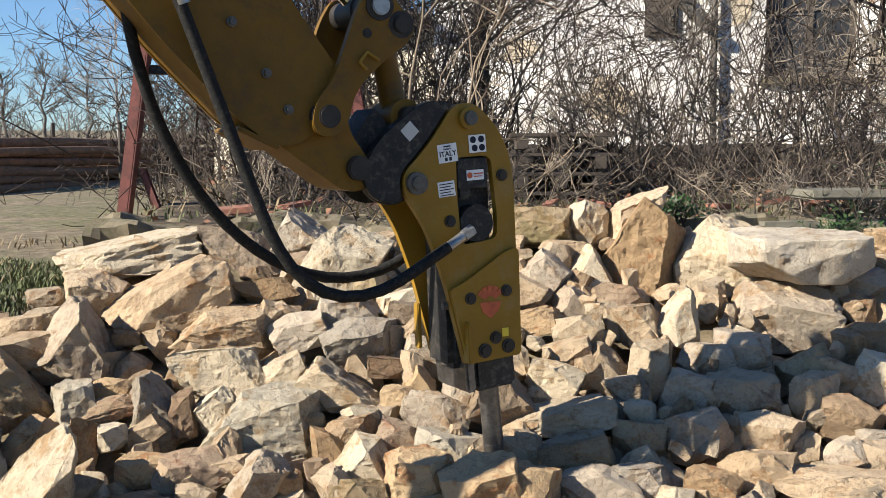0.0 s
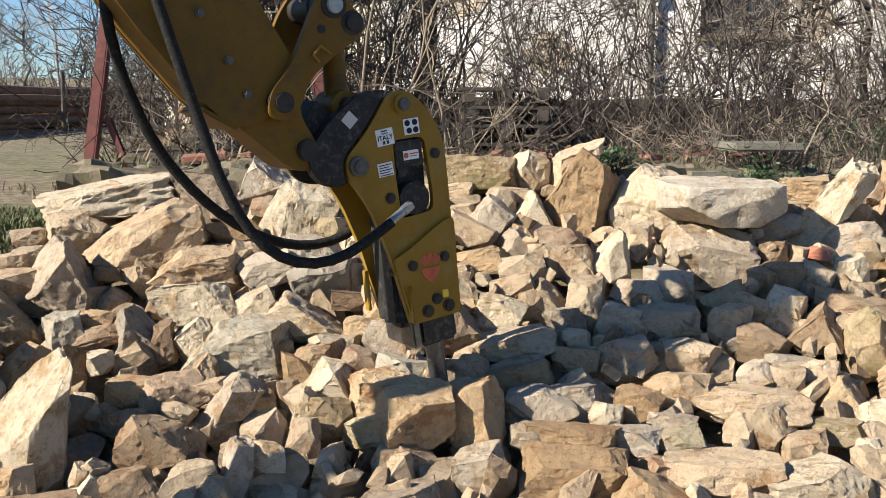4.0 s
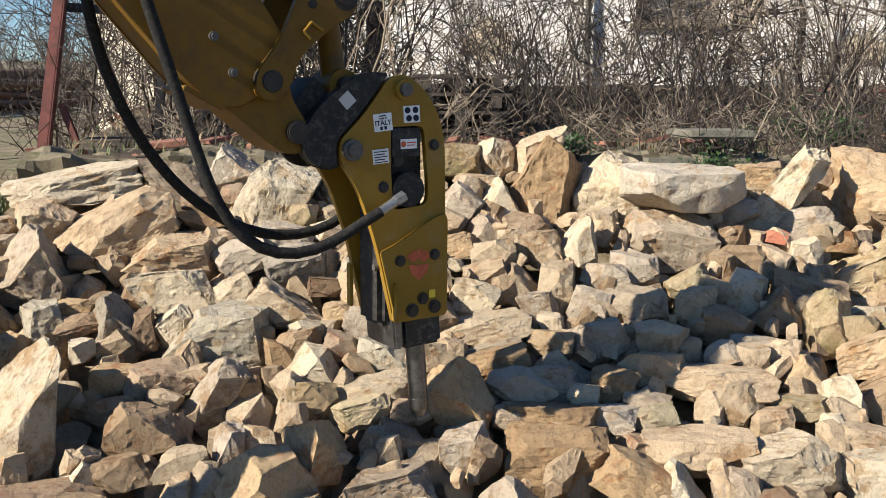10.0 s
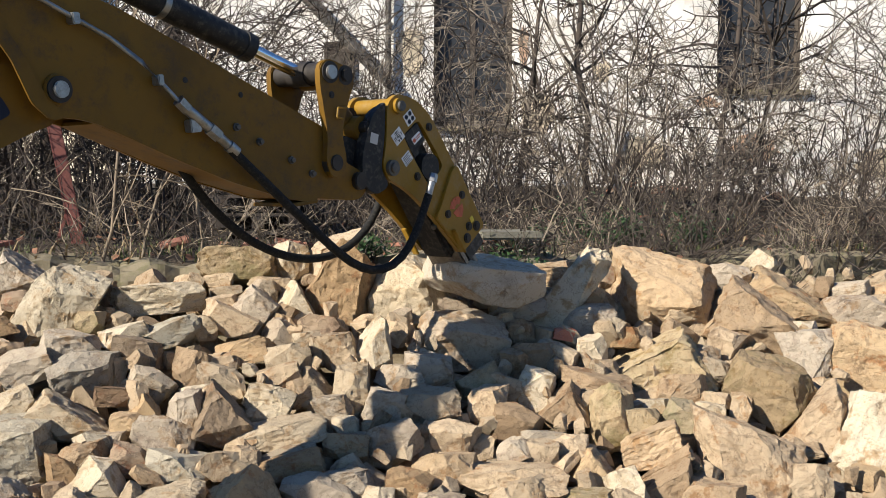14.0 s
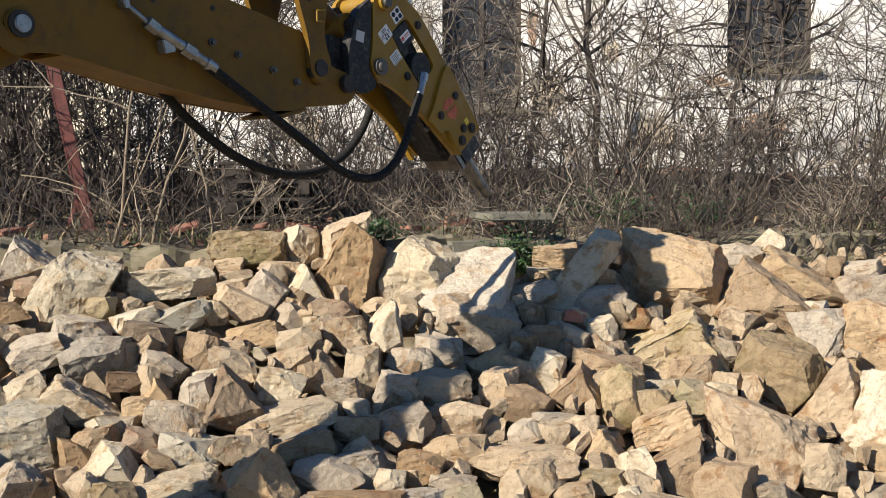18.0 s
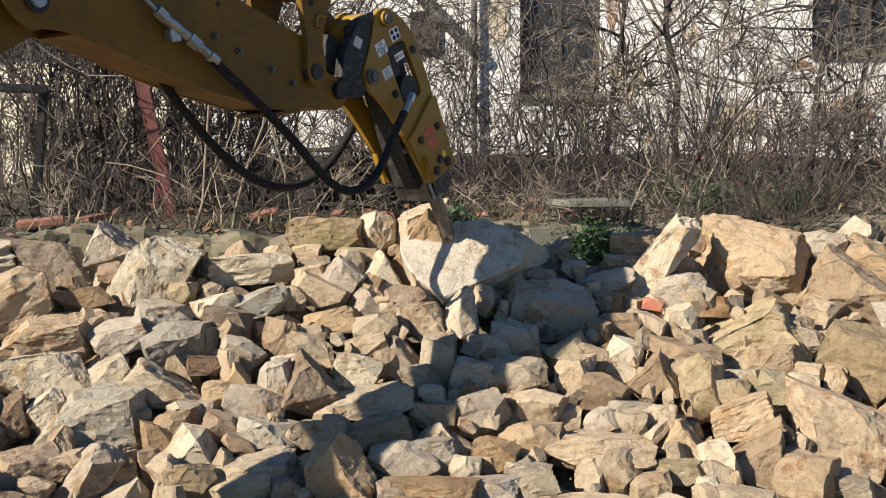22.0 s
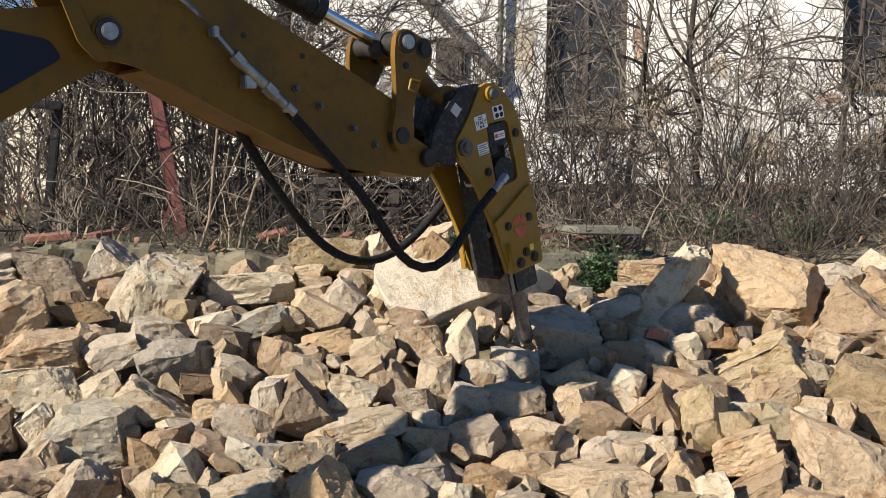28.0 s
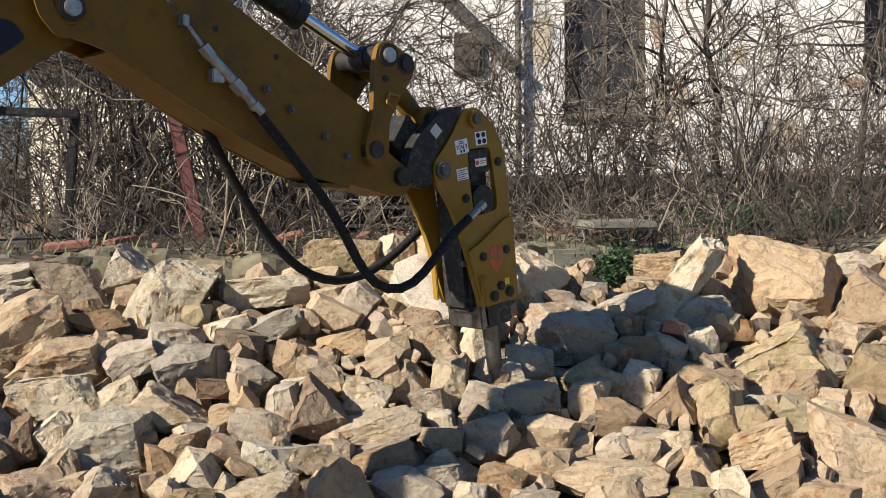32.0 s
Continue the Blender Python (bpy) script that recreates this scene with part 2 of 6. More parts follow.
for m in (YELLOW, YELLOW_B, RUBBER, BLACK, NAVY):
    m.node_tree.nodes["Principled BSDF"].inputs["Specular IOR Level"].default_value = 0.25


def ground_material():
    m, nt, b = shader("earth_and_grass", 0.95)
    big = grain(nt, 0.55, 5, 0.6, jitter=False, world_space=True)
    fine = grain(nt, 9, 8, 0.72, jitter=False, world_space=True)
    c = ramp(nt, fine, [(0.34, (0.085, 0.062, 0.036)), (0.5, (0.20, 0.155, 0.092)), (0.66, (0.34, 0.275, 0.18))])
    g = ramp(nt, fine, [(0.34, (0.05, 0.05, 0.018)), (0.52, (0.15, 0.14, 0.06)), (0.7, (0.30, 0.25, 0.14))])
    c = blend(nt, ramp(nt, big, [(0.50, (0, 0, 0)), (0.60, (0.9, 0.9, 0.9))]), c, g)
    # leaf mould of the terrace, coloured darker for the shade under its bushes
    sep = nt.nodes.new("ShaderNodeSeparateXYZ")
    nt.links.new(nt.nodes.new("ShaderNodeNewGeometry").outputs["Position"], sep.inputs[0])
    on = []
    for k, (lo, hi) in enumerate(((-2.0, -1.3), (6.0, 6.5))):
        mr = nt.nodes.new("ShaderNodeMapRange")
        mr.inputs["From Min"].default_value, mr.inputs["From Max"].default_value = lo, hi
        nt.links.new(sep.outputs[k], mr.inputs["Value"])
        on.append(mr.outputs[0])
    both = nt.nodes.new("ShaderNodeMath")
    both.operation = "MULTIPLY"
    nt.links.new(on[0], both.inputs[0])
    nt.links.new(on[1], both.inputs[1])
    mould_shaded = ramp(nt, fine, [(0.36, (0.02, 0.014, 0.009)), (0.52, (0.06, 0.042, 0.025)), (0.68, (0.15, 0.105, 0.06))])
    c = blend(nt, both.outputs[0], c, mould_shaded)
    nt.links.new(c, b.inputs["Base Color"])
    relief(nt, b, fine, 0.8, 0.05)
    return m


GROUND = ground_material()

# ================= building blocks =================
def link_mesh(name, verts, faces, mat, smooth=False):
    me = bpy.data.meshes.new(name)
    me.from_pydata(verts, [], faces)
    me.materials.append(mat)
    if smooth:
        me.shade_smooth()
    return me


def part(name, bm, material, parent, label="", smooth=False):
    me = bpy.data.meshes.new(name)
    bm.to_mesh(me)
    bm.free()
    me.materials.append(material)
    if smooth:
        me.shade_smooth()
        me.set_sharp_from_angle(angle=radians(38))
    ob = new(name, me)
    if parent is not None:
        ob.parent = parent
    if label:
        ob["label"] = label
    return ob


def box(bm, x0, x1, y0, y1, z0, z1, bevel=0.0):
    geo = bmesh.ops.create_cube(bm, size=1.0, matrix=Matrix.LocRotScale(((x0 + x1) / 2, (y0 + y1) / 2, (z0 + z1) / 2), None, (x1 - x0, y1 - y0, z1 - z0)))
    if bevel:
        es = list({e for v in geo["verts"] for e in v.link_edges})
        bmesh.ops.bevel(bm, geom=es, offset=bevel, segments=2, affect="EDGES")
    return bm


def plate(bm, outline, y0, y1, bevel=0.004, hole=None):
    """A plate in the x-z plane with thickness along y; outline runs counter-clockwise. hole: an inner outline."""
    def ring(pts, y):
        return [bm.verts.new((x, y, z)) for x, z in pts]
    a, b = ring(outline, y0), ring(outline, y1)
    n = len(outline)
    sides = [bm.faces.new((a[i], a[(i + 1) % n], b[(i + 1) % n], b[i])) for i in range(n)]
    if not hole:
        fa, fb = bm.faces.new(a), bm.faces.new(list(reversed(b)))
        if bevel:
            bmesh.ops.bevel(bm, geom=list(fa.edges) + list(fb.edges), offset=bevel, segments=2, affect="EDGES")
        return bm
    ha, hb = ring(hole, y0), ring(hole, y1)
    k = len(hole)
    for i in range(k):
        bm.faces.new((ha[(i + 1) % k], ha[i], hb[i], hb[(i + 1) % k]))
    for outer, inner in ((a, ha), (b, hb)):
        es = [bm.edges.get((outer[i], outer[(i + 1) % n])) for i in range(n)] + [bm.edges.get((inner[i], inner[(i + 1) % k])) for i in range(k)]
        bmesh.ops.triangle_fill(bm, use_beauty=True, use_dissolve=False, edges=es)
    bmesh.ops.recalc_face_normals(bm, faces=bm.faces)
    return bm


def rod(bm, p, q, r, r2=None, seg=16, caps=True):
    p, q = Vector(p), Vector(q)
    v = q - p
    m = Matrix.Translation((p + q) / 2) @ v.to_track_quat("Z", "Y").to_matrix().to_4x4()
    bmesh.ops.create_cone(bm, cap_ends=caps, segments=seg, radius1=r, radius2=r if r2 is None else r2, depth=v.length, matrix=m)
    return bm


def rounded(pts, radii, seg=5):
    """Round the corners of an outline."""
    out = []
    n = len(pts)
    for i, (p, r) in enumerate(zip(pts, radii)):
        p, a, b = Vector(p), Vector(pts[i - 1]), Vector(pts[(i + 1) % n])
        if r <= 0:
            out.append((p.x, p.y))
            continue
        da, db = (a - p), (b - p)
        r1 = min(r, da.length * 0.48, db.length * 0.48)
        s, e = p + da.normalized() * r1, p + db.normalized() * r1
        for k in range(seg + 1):
            f = k / seg
            q = s * (1 - f) ** 2 + p * 2 * f * (1 - f) + e * f ** 2
            out.append((q.x, q.y))
    return out


def tube(pts, radii, sides=5):
    """Vertices and faces of a bent tapering tube."""
    vs, fs = [], []
    for i, p in enumerate(pts):
        d = (pts[min(i + 1, len(pts) - 1)] - pts[max(i - 1, 0)]).normalized()
        u = d.orthogonal().normalized()
        w = d.cross(u)
        for k in range(sides):
            a = 2 * math.pi * k / sides
            vs.append(p + (u * math.cos(a) + w * math.sin(a)) * radii[i])
    for i in range(len(pts) - 1):
        for k in range(sides):
            fs.append((i * sides + k, i * sides + (k + 1) % sides, (i + 1) * sides + (k + 1) % sides, (i + 1) * sides + k))
    return vs, fs


class Soup:
    """Gathers vertices and faces of many small pieces into one mesh."""

    def __init__(self):
        self.v, self.f = [], []

    def add(self, vs, fs):
        n = len(self.v)
        self.v += vs
        self.f += [tuple(i + n for i in f) for f in fs]

    def mesh(self, name, mat, smooth=False):
        return link_mesh(name, self.v, self.f, mat, smooth)


# ================= ground =================
def smooth_step(a, b, v):
    f = min(1, max(0, (v - a) / (b - a)))
    return f * f * (3 - 2 * f)


def heap_z(x, y):
    """The face of the stone heap."""
    return max(0.0, min(0.40 + 0.5 * (y - 4), 1.22))


def ground_z(x, y):
    slope = max(0.0, min(0.40 + 0.5 * (y - 4) - 0.22, 0.9))
    left = max(0.0, min(0.40 + 0.5 * (y - 4) - 0.08, 0.84))
    terrace = 1.2 + (min(y, 13) - 6.3) * 0.07
    w = smooth_step(-2.3, -1.9, x)
    base = left * (1 - w) + slope * w
    t = smooth_step(6.05, 6.3, y) * smooth_step(-1.78, -1.62, x)
    z = base * (1 - t) + terrace * t
    far = smooth_step(24, 60, math.hypot(x, y)) * 1.6 + smooth_step(60, 200, math.hypot(x, y)) * 4
    bump = 0.03 * noise.noise(Vector((x * 1.3, y * 1.3, 0))) + 0.12 * noise.noise(Vector((x * 0.2, y * 0.2, 3))) * smooth_step(9, 14, math.hypot(x, y))
    return z + far + bump


def axis_steps():
    vals, v = [], 0.0
    step = 0.12
    while v < 900:
        vals.append(v)
        if v > 9:
            step *= 1.16
        v += step
    return vals


half = axis_steps()
xs = [-v for v in reversed(half[1:])] + half
ys = [v + 5 for v in xs]
gv = [(x, y, ground_z(x, y)) for y in ys for x in xs]
nx = len(xs)
gf = [(j * nx + i, j * nx + i + 1, (j + 1) * nx + i + 1, (j + 1) * nx + i) for j in range(len(ys) - 1) for i in range(nx - 1)]
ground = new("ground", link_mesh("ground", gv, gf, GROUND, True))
tagged(ground, "bare earth with dry grass and moss patches", "ground", kind="structure")


# ================= the old building behind the bushes =================
WALL = Matrix.Translation((4.1, 13.0, 0)) @ pose(0, 0, 0, 0, 0, -12)   # x along the wall, -y towards the yard


def wall_box(name, x0, x1, z0, z1, y0, y1, mat, parent=None, label="", bevel=0.0):
    ob = part(name, box(bmesh.new(), x0, x1, y0, y1, z0, z1, bevel), mat, parent, label)
    if parent is None:
        ob.matrix_world = WALL
    return ob


def build_house():
    wins = [(-0.47, 0.50, 2.42, 4.2), (3.02, 4.12, 2.92, 4.4), (7.6, 8.7, 2.9, 4.4)]
    house = tagged(new("wall_main"), "old white plastered wall with bare patches", "wall", kind="structure")
    house.matrix_world = WALL
    x, y0, y1, top, foot = -4.2, 0.0, 0.5, 5.6, 1.0
    edge = x
    for k, (a, b, s, h) in enumerate(wins):
        wall_box("plaster_panel", edge, a, foot, top, y0, y1, PLASTER, house)
        wall_box("plaster_panel", a, b, foot, s, y0, y1, PLASTER, house)
        wall_box("plaster_panel", a, b, h, top, y0, y1, PLASTER, house)
        edge = b
        w = tagged(new(f"window_{k + 1}"), "dark dusty old window with a wooden frame", "window", kind="structure")
        w.matrix_world = WALL
        for nm, q in (("frame_side", (a, a + 0.07, s, h)), ("frame_side", (b - 0.07, b, s, h)), ("frame_top", (a + 0.07, b - 0.07, h - 0.07, h)),
                      ("frame_bottom", (a + 0.07, b - 0.07, s, s + 0.07)), ("mullion", ((a + b) / 2 - 0.03, (a + b) / 2 + 0.03, s + 0.07, h - 0.07)),
                      ("glazing_bar", (a + 0.07, (a + b) / 2 - 0.03, s + 0.75, s + 0.78)), ("glazing_bar", ((a + b) / 2 + 0.03, b - 0.07, s + 0.75, s + 0.78))):
            wall_box(nm, q[0], q[1], q[2], q[3], 0.14, 0.2, DARKWOOD, w)
        wall_box("pane", a + 0.05, (a + b) / 2, s + 0.05, h - 0.05, 0.165, 0.175, GLASS_OLD, w)
        wall_box("pane", (a + b) / 2, b - 0.05, s + 0.05, h - 0.05, 0.165, 0.175, GLASS_OLD, w)
        wall_box("window_sill", a - 0.06, b + 0.06, s - 0.06, s - 0.002, -0.08, 0.14, CONCRETE, w)
        wall_box("dark_room", a - 0.1, b + 0.1, s - 0.1, h + 0.1, 0.52, 0.6, DARKWOOD, w)
    wall_box("plaster_panel", edge, 16.0, foot, top, y0, y1, PLASTER, house)
    # fallen plaster shows rubble stone and brick: thin irregular patches
    r = random.Random(5)
    for px, pz, sx, sz, mt in ((-0.75, 3.35, 0.28, 0.55, SANDWALL), (0.8, 2.6, 0.5, 0.45, SANDWALL), (2.1, 2.15, 0.6, 0.35, SANDWALL), (3.5, 2.2, 0.55, 0.3, BRICKRED),
                               (5.2, 2.0, 0.9, 0.4, SANDWALL), (2.9, 2.75, 0.3, 0.12, BRICKRED), (-2.2, 2.2, 0.5, 0.5, SANDWALL), (0.62, 3.4, 0.12, 0.4, BRICKRED),
                               (6.5, 2.3, 0.6, 0.4, BRICKRED), (1.6, 3.1, 0.2, 0.25, SANDWALL), (-3.2, 2.8, 0.4, 0.3, SANDWALL)):
        n = 22
        pts = [(px + math.cos(2 * math.pi * i / n) * sx * 0.62 * r.uniform(0.55, 1.1), pz + math.sin(2 * math.pi * i / n) * sz * 0.62 * r.uniform(0.55, 1.1)) for i in range(n)]
        part("bare_patch", plate(bmesh.new(), pts, -0.006, 0.02, 0), mt, house, "bare stone where plaster fell off")
    # lower annexe at the far end, with a tiled eave
    ann = tagged(new("wall_annexe"), "cream plastered low annexe with a shallow roof", "wall", kind="structure")
    ann.matrix_world = WALL
    wall_box("annexe_wall", -7.0, -4.203, 0.9, 3.1, 0.05, 3.0, PLASTER2, ann)
    wall_box("annexe_roof", -7.25, -4.21, 3.103, 3.2, -0.25, 3.2, DARKWOOD, ann, "dark roof edge", 0.02)
    # roof of the main house and what closes it behind
    roof = tagged(new("roof"), "dark tiled roof edge over the old wall", "roof", kind="structure")
    roof.matrix_world = WALL
    wall_box("eave", -4.4, 16.2, 5.603, 5.75, -0.35, 4.0, DARKWOOD, roof)
    # rain pipe, a rod in place of a slanting shadow, the little dark niche
    pipe = tagged(new("rain_pipe"), "grey rain pipe fixed to the plaster wall", "pipe")
    pipe.matrix_world = WALL
    bm = rod(bmesh.new(), (-1.02, -0.09, 1.6), (-1.02, -0.09, 5.55), 0.035)
    part("pipe", bm, BOLT, pipe, smooth=True)
    # added grey rod imitates a diagonal cast shadow on the plaster
    part("slanting_stay", rod(bmesh.new(), (-2.7, -0.16, 4.62), (-1.06, -0.16, 2.95), 0.07, seg=10), BOLT, pipe, "grey rod standing in for a slanting shadow on the wall", smooth=True)
    for z in (2.4, 3.6, 4.8):
        part("bracket", box(bmesh.new(), -1.07, -0.97, -0.13, -0.002, z, z + 0.03, 0.004), BOLT, pipe)
    niche = tagged(new("vent_hatch"), "small dark wooden hatch in the wall", "hatch")
    niche.matrix_world = WALL
    part("hatch_frame", box(bmesh.new(), -1.78, -1.42, -0.05, -0.003, 2.9, 3.4, 0.01), DARKWOOD, niche)
    part("hatch_board", box(bmesh.new(), -1.73, -1.47, -0.07, -0.052, 2.95, 3.35, 0.004), DARKWOOD, niche)


build_house()


# ================= ledge behind the heap =================
def build_ledge():
    n, m = 260, 22
    x0, x1 = -1.68, 8.2
    vs, fs = [], []
    for i in range(n + 1):
        x = x0 + (x1 - x0) * i / n
        top = 1.22 + 0.05 * noise.noise(Vector((x * 0.9, 0, 9)))
        for j in range(m + 1):
            u = j / m
            y, z = (6.02 + 0.14 * u, 0.5 + (top - 0.5) * u / 0.6) if u < 0.6 else (6.1 + (u - 0.6) * 1.6, top)
            k = noise.noise(Vector((x * 2.2, y * 2, z * 2.5))) * 0.10 + noise.noise(Vector((x * 6, y * 6, z * 6))) * 0.07 + noise.noise(Vector((x * 15, y * 15, z * 15))) * 0.045
            vs.append((x, y - k, z + k * 0.5))
    for i in range(n):
        for j in range(m):
            a = i * (m + 1) + j
            fs.append((a, a + m + 1, a + m + 2, a + 1))
    back = len(vs)
    for i in range(n + 1):
        vs.append((x0 + (x1 - x0) * i / n, 6.75, 0.5))
    for i in range(n):
        fs.append((i * (m + 1) + m, (i + 1) * (m + 1) + m, back + i + 1, back + i))
    fs.append(tuple(range(m + 1)) + (back,))
    fs.append((back + n,) + tuple(n * (m + 1) + j for j in range(m, -1, -1)))
    me = link_mesh("retaining_ledge", vs, fs, CONCRETE, True)
    me.set_sharp_from_angle(angle=radians(18))
    ledge = tagged(new("retaining_ledge", me), "crumbling mossy retaining ledge behind the heap", "ledge", kind="structure")
    # remains of a thin concrete coping over grey blocks
    rr = random.Random(6)
    for x0, x1, z in ((1.84, 2.22, 1.315),):
        o = part("coping_stone", box(bmesh.new(), x0, x1, 5.93 + rr.uniform(-0.02, 0.03), 6.35, z - 0.045, z, 0.012), COPING, ledge, "grey concrete coping slab")
        o.matrix_local = pose(0, 0, 0, rr.uniform(-1, 1), rr.uniform(-1.5, 1.5), 0)
    for x0, x1 in ((1.62, 1.93), (1.96, 2.24)):
        part("wall_block", box(bmesh.new(), x0, x1, 5.99 + rr.uniform(-0.015, 0.015), 6.3, 0.75, 1.25 + rr.uniform(-0.02, 0.0), 0.02), COPING, ledge, "grey concrete block")



build_ledge()

# ================= the excavator's boom, stick and breaker =================
AXIS = Vector((-2.55, 2.62, 0.0))
excavator = tagged(new("excavator_arm"), "scuffed yellow excavator boom and stick carrying a hydraulic breaker", "excavator arm")
excavator.location = AXIS


def bolt(parent, x, z, y=0.0, r=0.014, mat=BOLT, name="bolt", deep=0.012, label=""):
    bm = rod(bmesh.new(), (x, y - deep * 0.45, z), (x, y + 0.006, z), r * 1.45, seg=18)
    rod(bm, (x, y - deep, z), (x, y - deep * 0.45, z), r, seg=6)
    return part(name, bm, mat, parent, label, smooth=True)


def pin(parent, x, z, y0, y1, r, name="pin", mat=DARKSTEEL, boss=None):
    bm = rod(bmesh.new(), (x, y0, z), (x, y1, z), r, seg=28)
    bmesh.ops.bevel(bm, geom=[e for e in bm.edges if len(e.link_faces) == 2 and e.calc_face_angle(0) > 1], offset=r * 0.12, segments=2, affect="EDGES")
    p = part(name, bm, mat, parent, smooth=True)
    if boss:
        ring = rod(bmesh.new(), (x, y0 + 0.012, z), (x, y1 - 0.012, z), r * 1.55, seg=32)
        part("boss", ring, boss, parent, smooth=True)
    return p


# --- boom: only its fore part shows beside the stick
boom = part("boom", plate(bmesh.new(), rounded([(0.07, -0.02), (0.03, -0.10), (-0.07, -0.125), (-0.55, -0.30), (-1.3, -0.42), (-2.3, -0.66), (-3.05, -1.12), (-3.3, -1.0), (-3.28, -0.8),
                                               (-2.4, -0.14), (-1.4, 0.10), (-0.5, 0.11), (-0.06, 0.10), (0.06, 0.05)], [0.05] * 14), 0.055, 0.205, 0.006), YELLOW, excavator, smooth=True)
decal = part("decal", plate(bmesh.new(), rounded([(-1.4, -0.30), (-0.50, -0.21), (-0.13, -0.06), (-0.16, 0.0), (-0.34, 0.055), (-1.4, 0.07)], [0, 0.05, 0.02, 0.02, 0.05, 0]), 0.05, 0.0549, 0), NAVY, boom, "dark blue decal on the boom")
for pts in ([(-0.70, -0.19), (-0.46, -0.15), (-0.57, -0.07)],):
    part("decal_triangle", plate(bmesh.new(), pts, 0.046, 0.0499, 0), YPRINT, boom, "yellow triangle print")
for pts in ([(-0.43, -0.12), (-0.39, -0.12), (-0.41, 0.03), (-0.50, 0.03)], [(-0.60, -0.06), (-0.54, -0.11), (-0.52, 0.02), (-0.58, 0.02)],
            [(-0.80, -0.17), (-0.70, -0.17), (-0.66, 0.0), (-0.80, 0.0)]):
    part("decal_mark", plate(bmesh.new(), pts, 0.046, 0.0499, 0), WHITE, boom, "white print on the decal")

# --- stick
stick = tagged(new("stick"))
stick.parent = excavator
stick.scale = (0.927, 0.927, 0.927)
STICK = rounded([(-1.40, 0.50), (-1.345, 0.355), (-1.28, 0.30), (-1.14, 0.275), (-0.79, 0.10), (-0.55, -0.01), (-0.27, -0.115), (-0.13, -0.145), (-0.055, -0.12), (0.02, 0.0),
                 (0.07, 0.09), (0.03, 0.135), (-0.276, 0.30), (-0.65, 0.50), (-0.98, 0.672), (-1.25, 0.78), (-1.46, 0.80), (-1.55, 0.735)],
                [0.03, 0.06, 0.05, 0.06, 0.05, 0.04, 0.05, 0.05, 0.03, 0.02, 0.03, 0.03, 0.05, 0.05, 0.05, 0.06, 0.08, 0.06], 4)
part("side_plate", plate(bmesh.new(), STICK, 0.0, 0.018, 0.003), YELLOW, stick, "scuffed yellow steel side plate", smooth=True)
part("side_plate", plate(bmesh.new(), STICK, 0.242, 0.26, 0.003), YELLOW, stick, smooth=True)


def web(name, pts, thick=0.014):
    """Plates that close the box section along a line of the outline."""
    bm = bmesh.new()
    for (x0, z0), (x1, z1) in zip(pts, pts[1:]):
        d = Vector((x1 - x0, 0, z1 - z0))
        nrm = Vector((-d.z, 0, d.x)).normalized() * thick
        vs = [Vector((x0, y, z0)) + o for o in (Vector(), nrm) for y in (0.0185, 0.2415)] + [Vector((x1, y, z1)) + o for o in (Vector(), nrm) for y in (0.0185, 0.2415)]
        v = [bm.verts.new(p) for p in vs]
        for q in ((0, 4, 5, 1), (2, 3, 7, 6), (0, 2, 6, 4), (1, 5, 7, 3), (0, 1, 3, 2), (4, 6, 7, 5)):
            bm.faces.new([v[i] for i in q])
    bmesh.ops.recalc_face_normals(bm, faces=bm.faces)
    return part(name, bm, YELLOW, stick)


web("belly_plate", [(-1.12, 0.263), (-0.79, 0.103), (-0.55, -0.006), (-0.27, -0.111), (-0.13, -0.141)])
web("back_plate", [(-0.03, 0.16), (-0.276, 0.288), (-0.65, 0.488), (-0.98, 0.66), (-1.25, 0.766)])
part("belly_lip", box(bmesh.new(), -0.24, -0.10, -0.004, 0.264, -0.152, -0.136, 0.003), YELLOW, stick, "bright worn lower lip")
part("nose", plate(bmesh.new(), rounded([(-0.20, -0.115), (-0.02, -0.145), (0.15, -0.175), (0.225, -0.15), (0.24, -0.07), (0.10, 0.005), (0.045, 0.09), (-0.12, 0.16)], [0.02, 0.05, 0.05, 0.05, 0.06, 0.04, 0.02, 0]), 0.022, 0.238, 0.008), YELLOW, stick, smooth=True)
for x, z in ((-0.50, 0.204), (-0.389, 0.136), (-0.23, 0.045), (-0.121, -0.025)):
    bolt(stick, x, z, 0.0, 0.011, BOLT, deep=0.022)
bolt(stick, -0.72, 0.40, 0.0, 0.008, DARKSTEEL, "plug", 0.004)
bolt(stick, -0.46, 0.33, 0.0, 0.008, DARKSTEEL, "plug", 0.004)
pin(stick, -1.26, 0.392, -0.035, 0.29, 0.030, "boom_pin", STEEL, DARKSTEEL)
pin(stick, -1.48, 0.712, -0.03, 0.29, 0.030, "cylinder_pin", STEEL, DARKSTEEL)
part("cylinder_eye", rod(bmesh.new(), (-1.48, 0.075, 0.712), (-1.48, 0.185, 0.712), 0.085, seg=28), BLACK, stick, "black eye of the stick cylinder", smooth=True)
part("cylinder_rod", rod(bmesh.new(), (-1.55, 0.13, 0.712), (-2.1, 0.13, 0.70), 0.034, seg=20), STEEL, stick, "polished steel cylinder rod", smooth=True)
part("pin_ring", plate(bmesh.new(), [(-1.26 + 0.056 * math.cos(a * math.pi / 16), 0.392 + 0.056 * math.sin(a * math.pi / 16)) for a in range(32)], -0.012, 0.002, 0.003), YELLOW, stick, smooth=True)
pin(stick, 0.0, 0.01, -0.042, 0.30, 0.036, "link_pin", DARKSTEEL, DARKSTEEL)
pin(stick, 0.172, -0.088, -0.005, 0.265, 0.04, "nose_pin", DARKSTEEL)
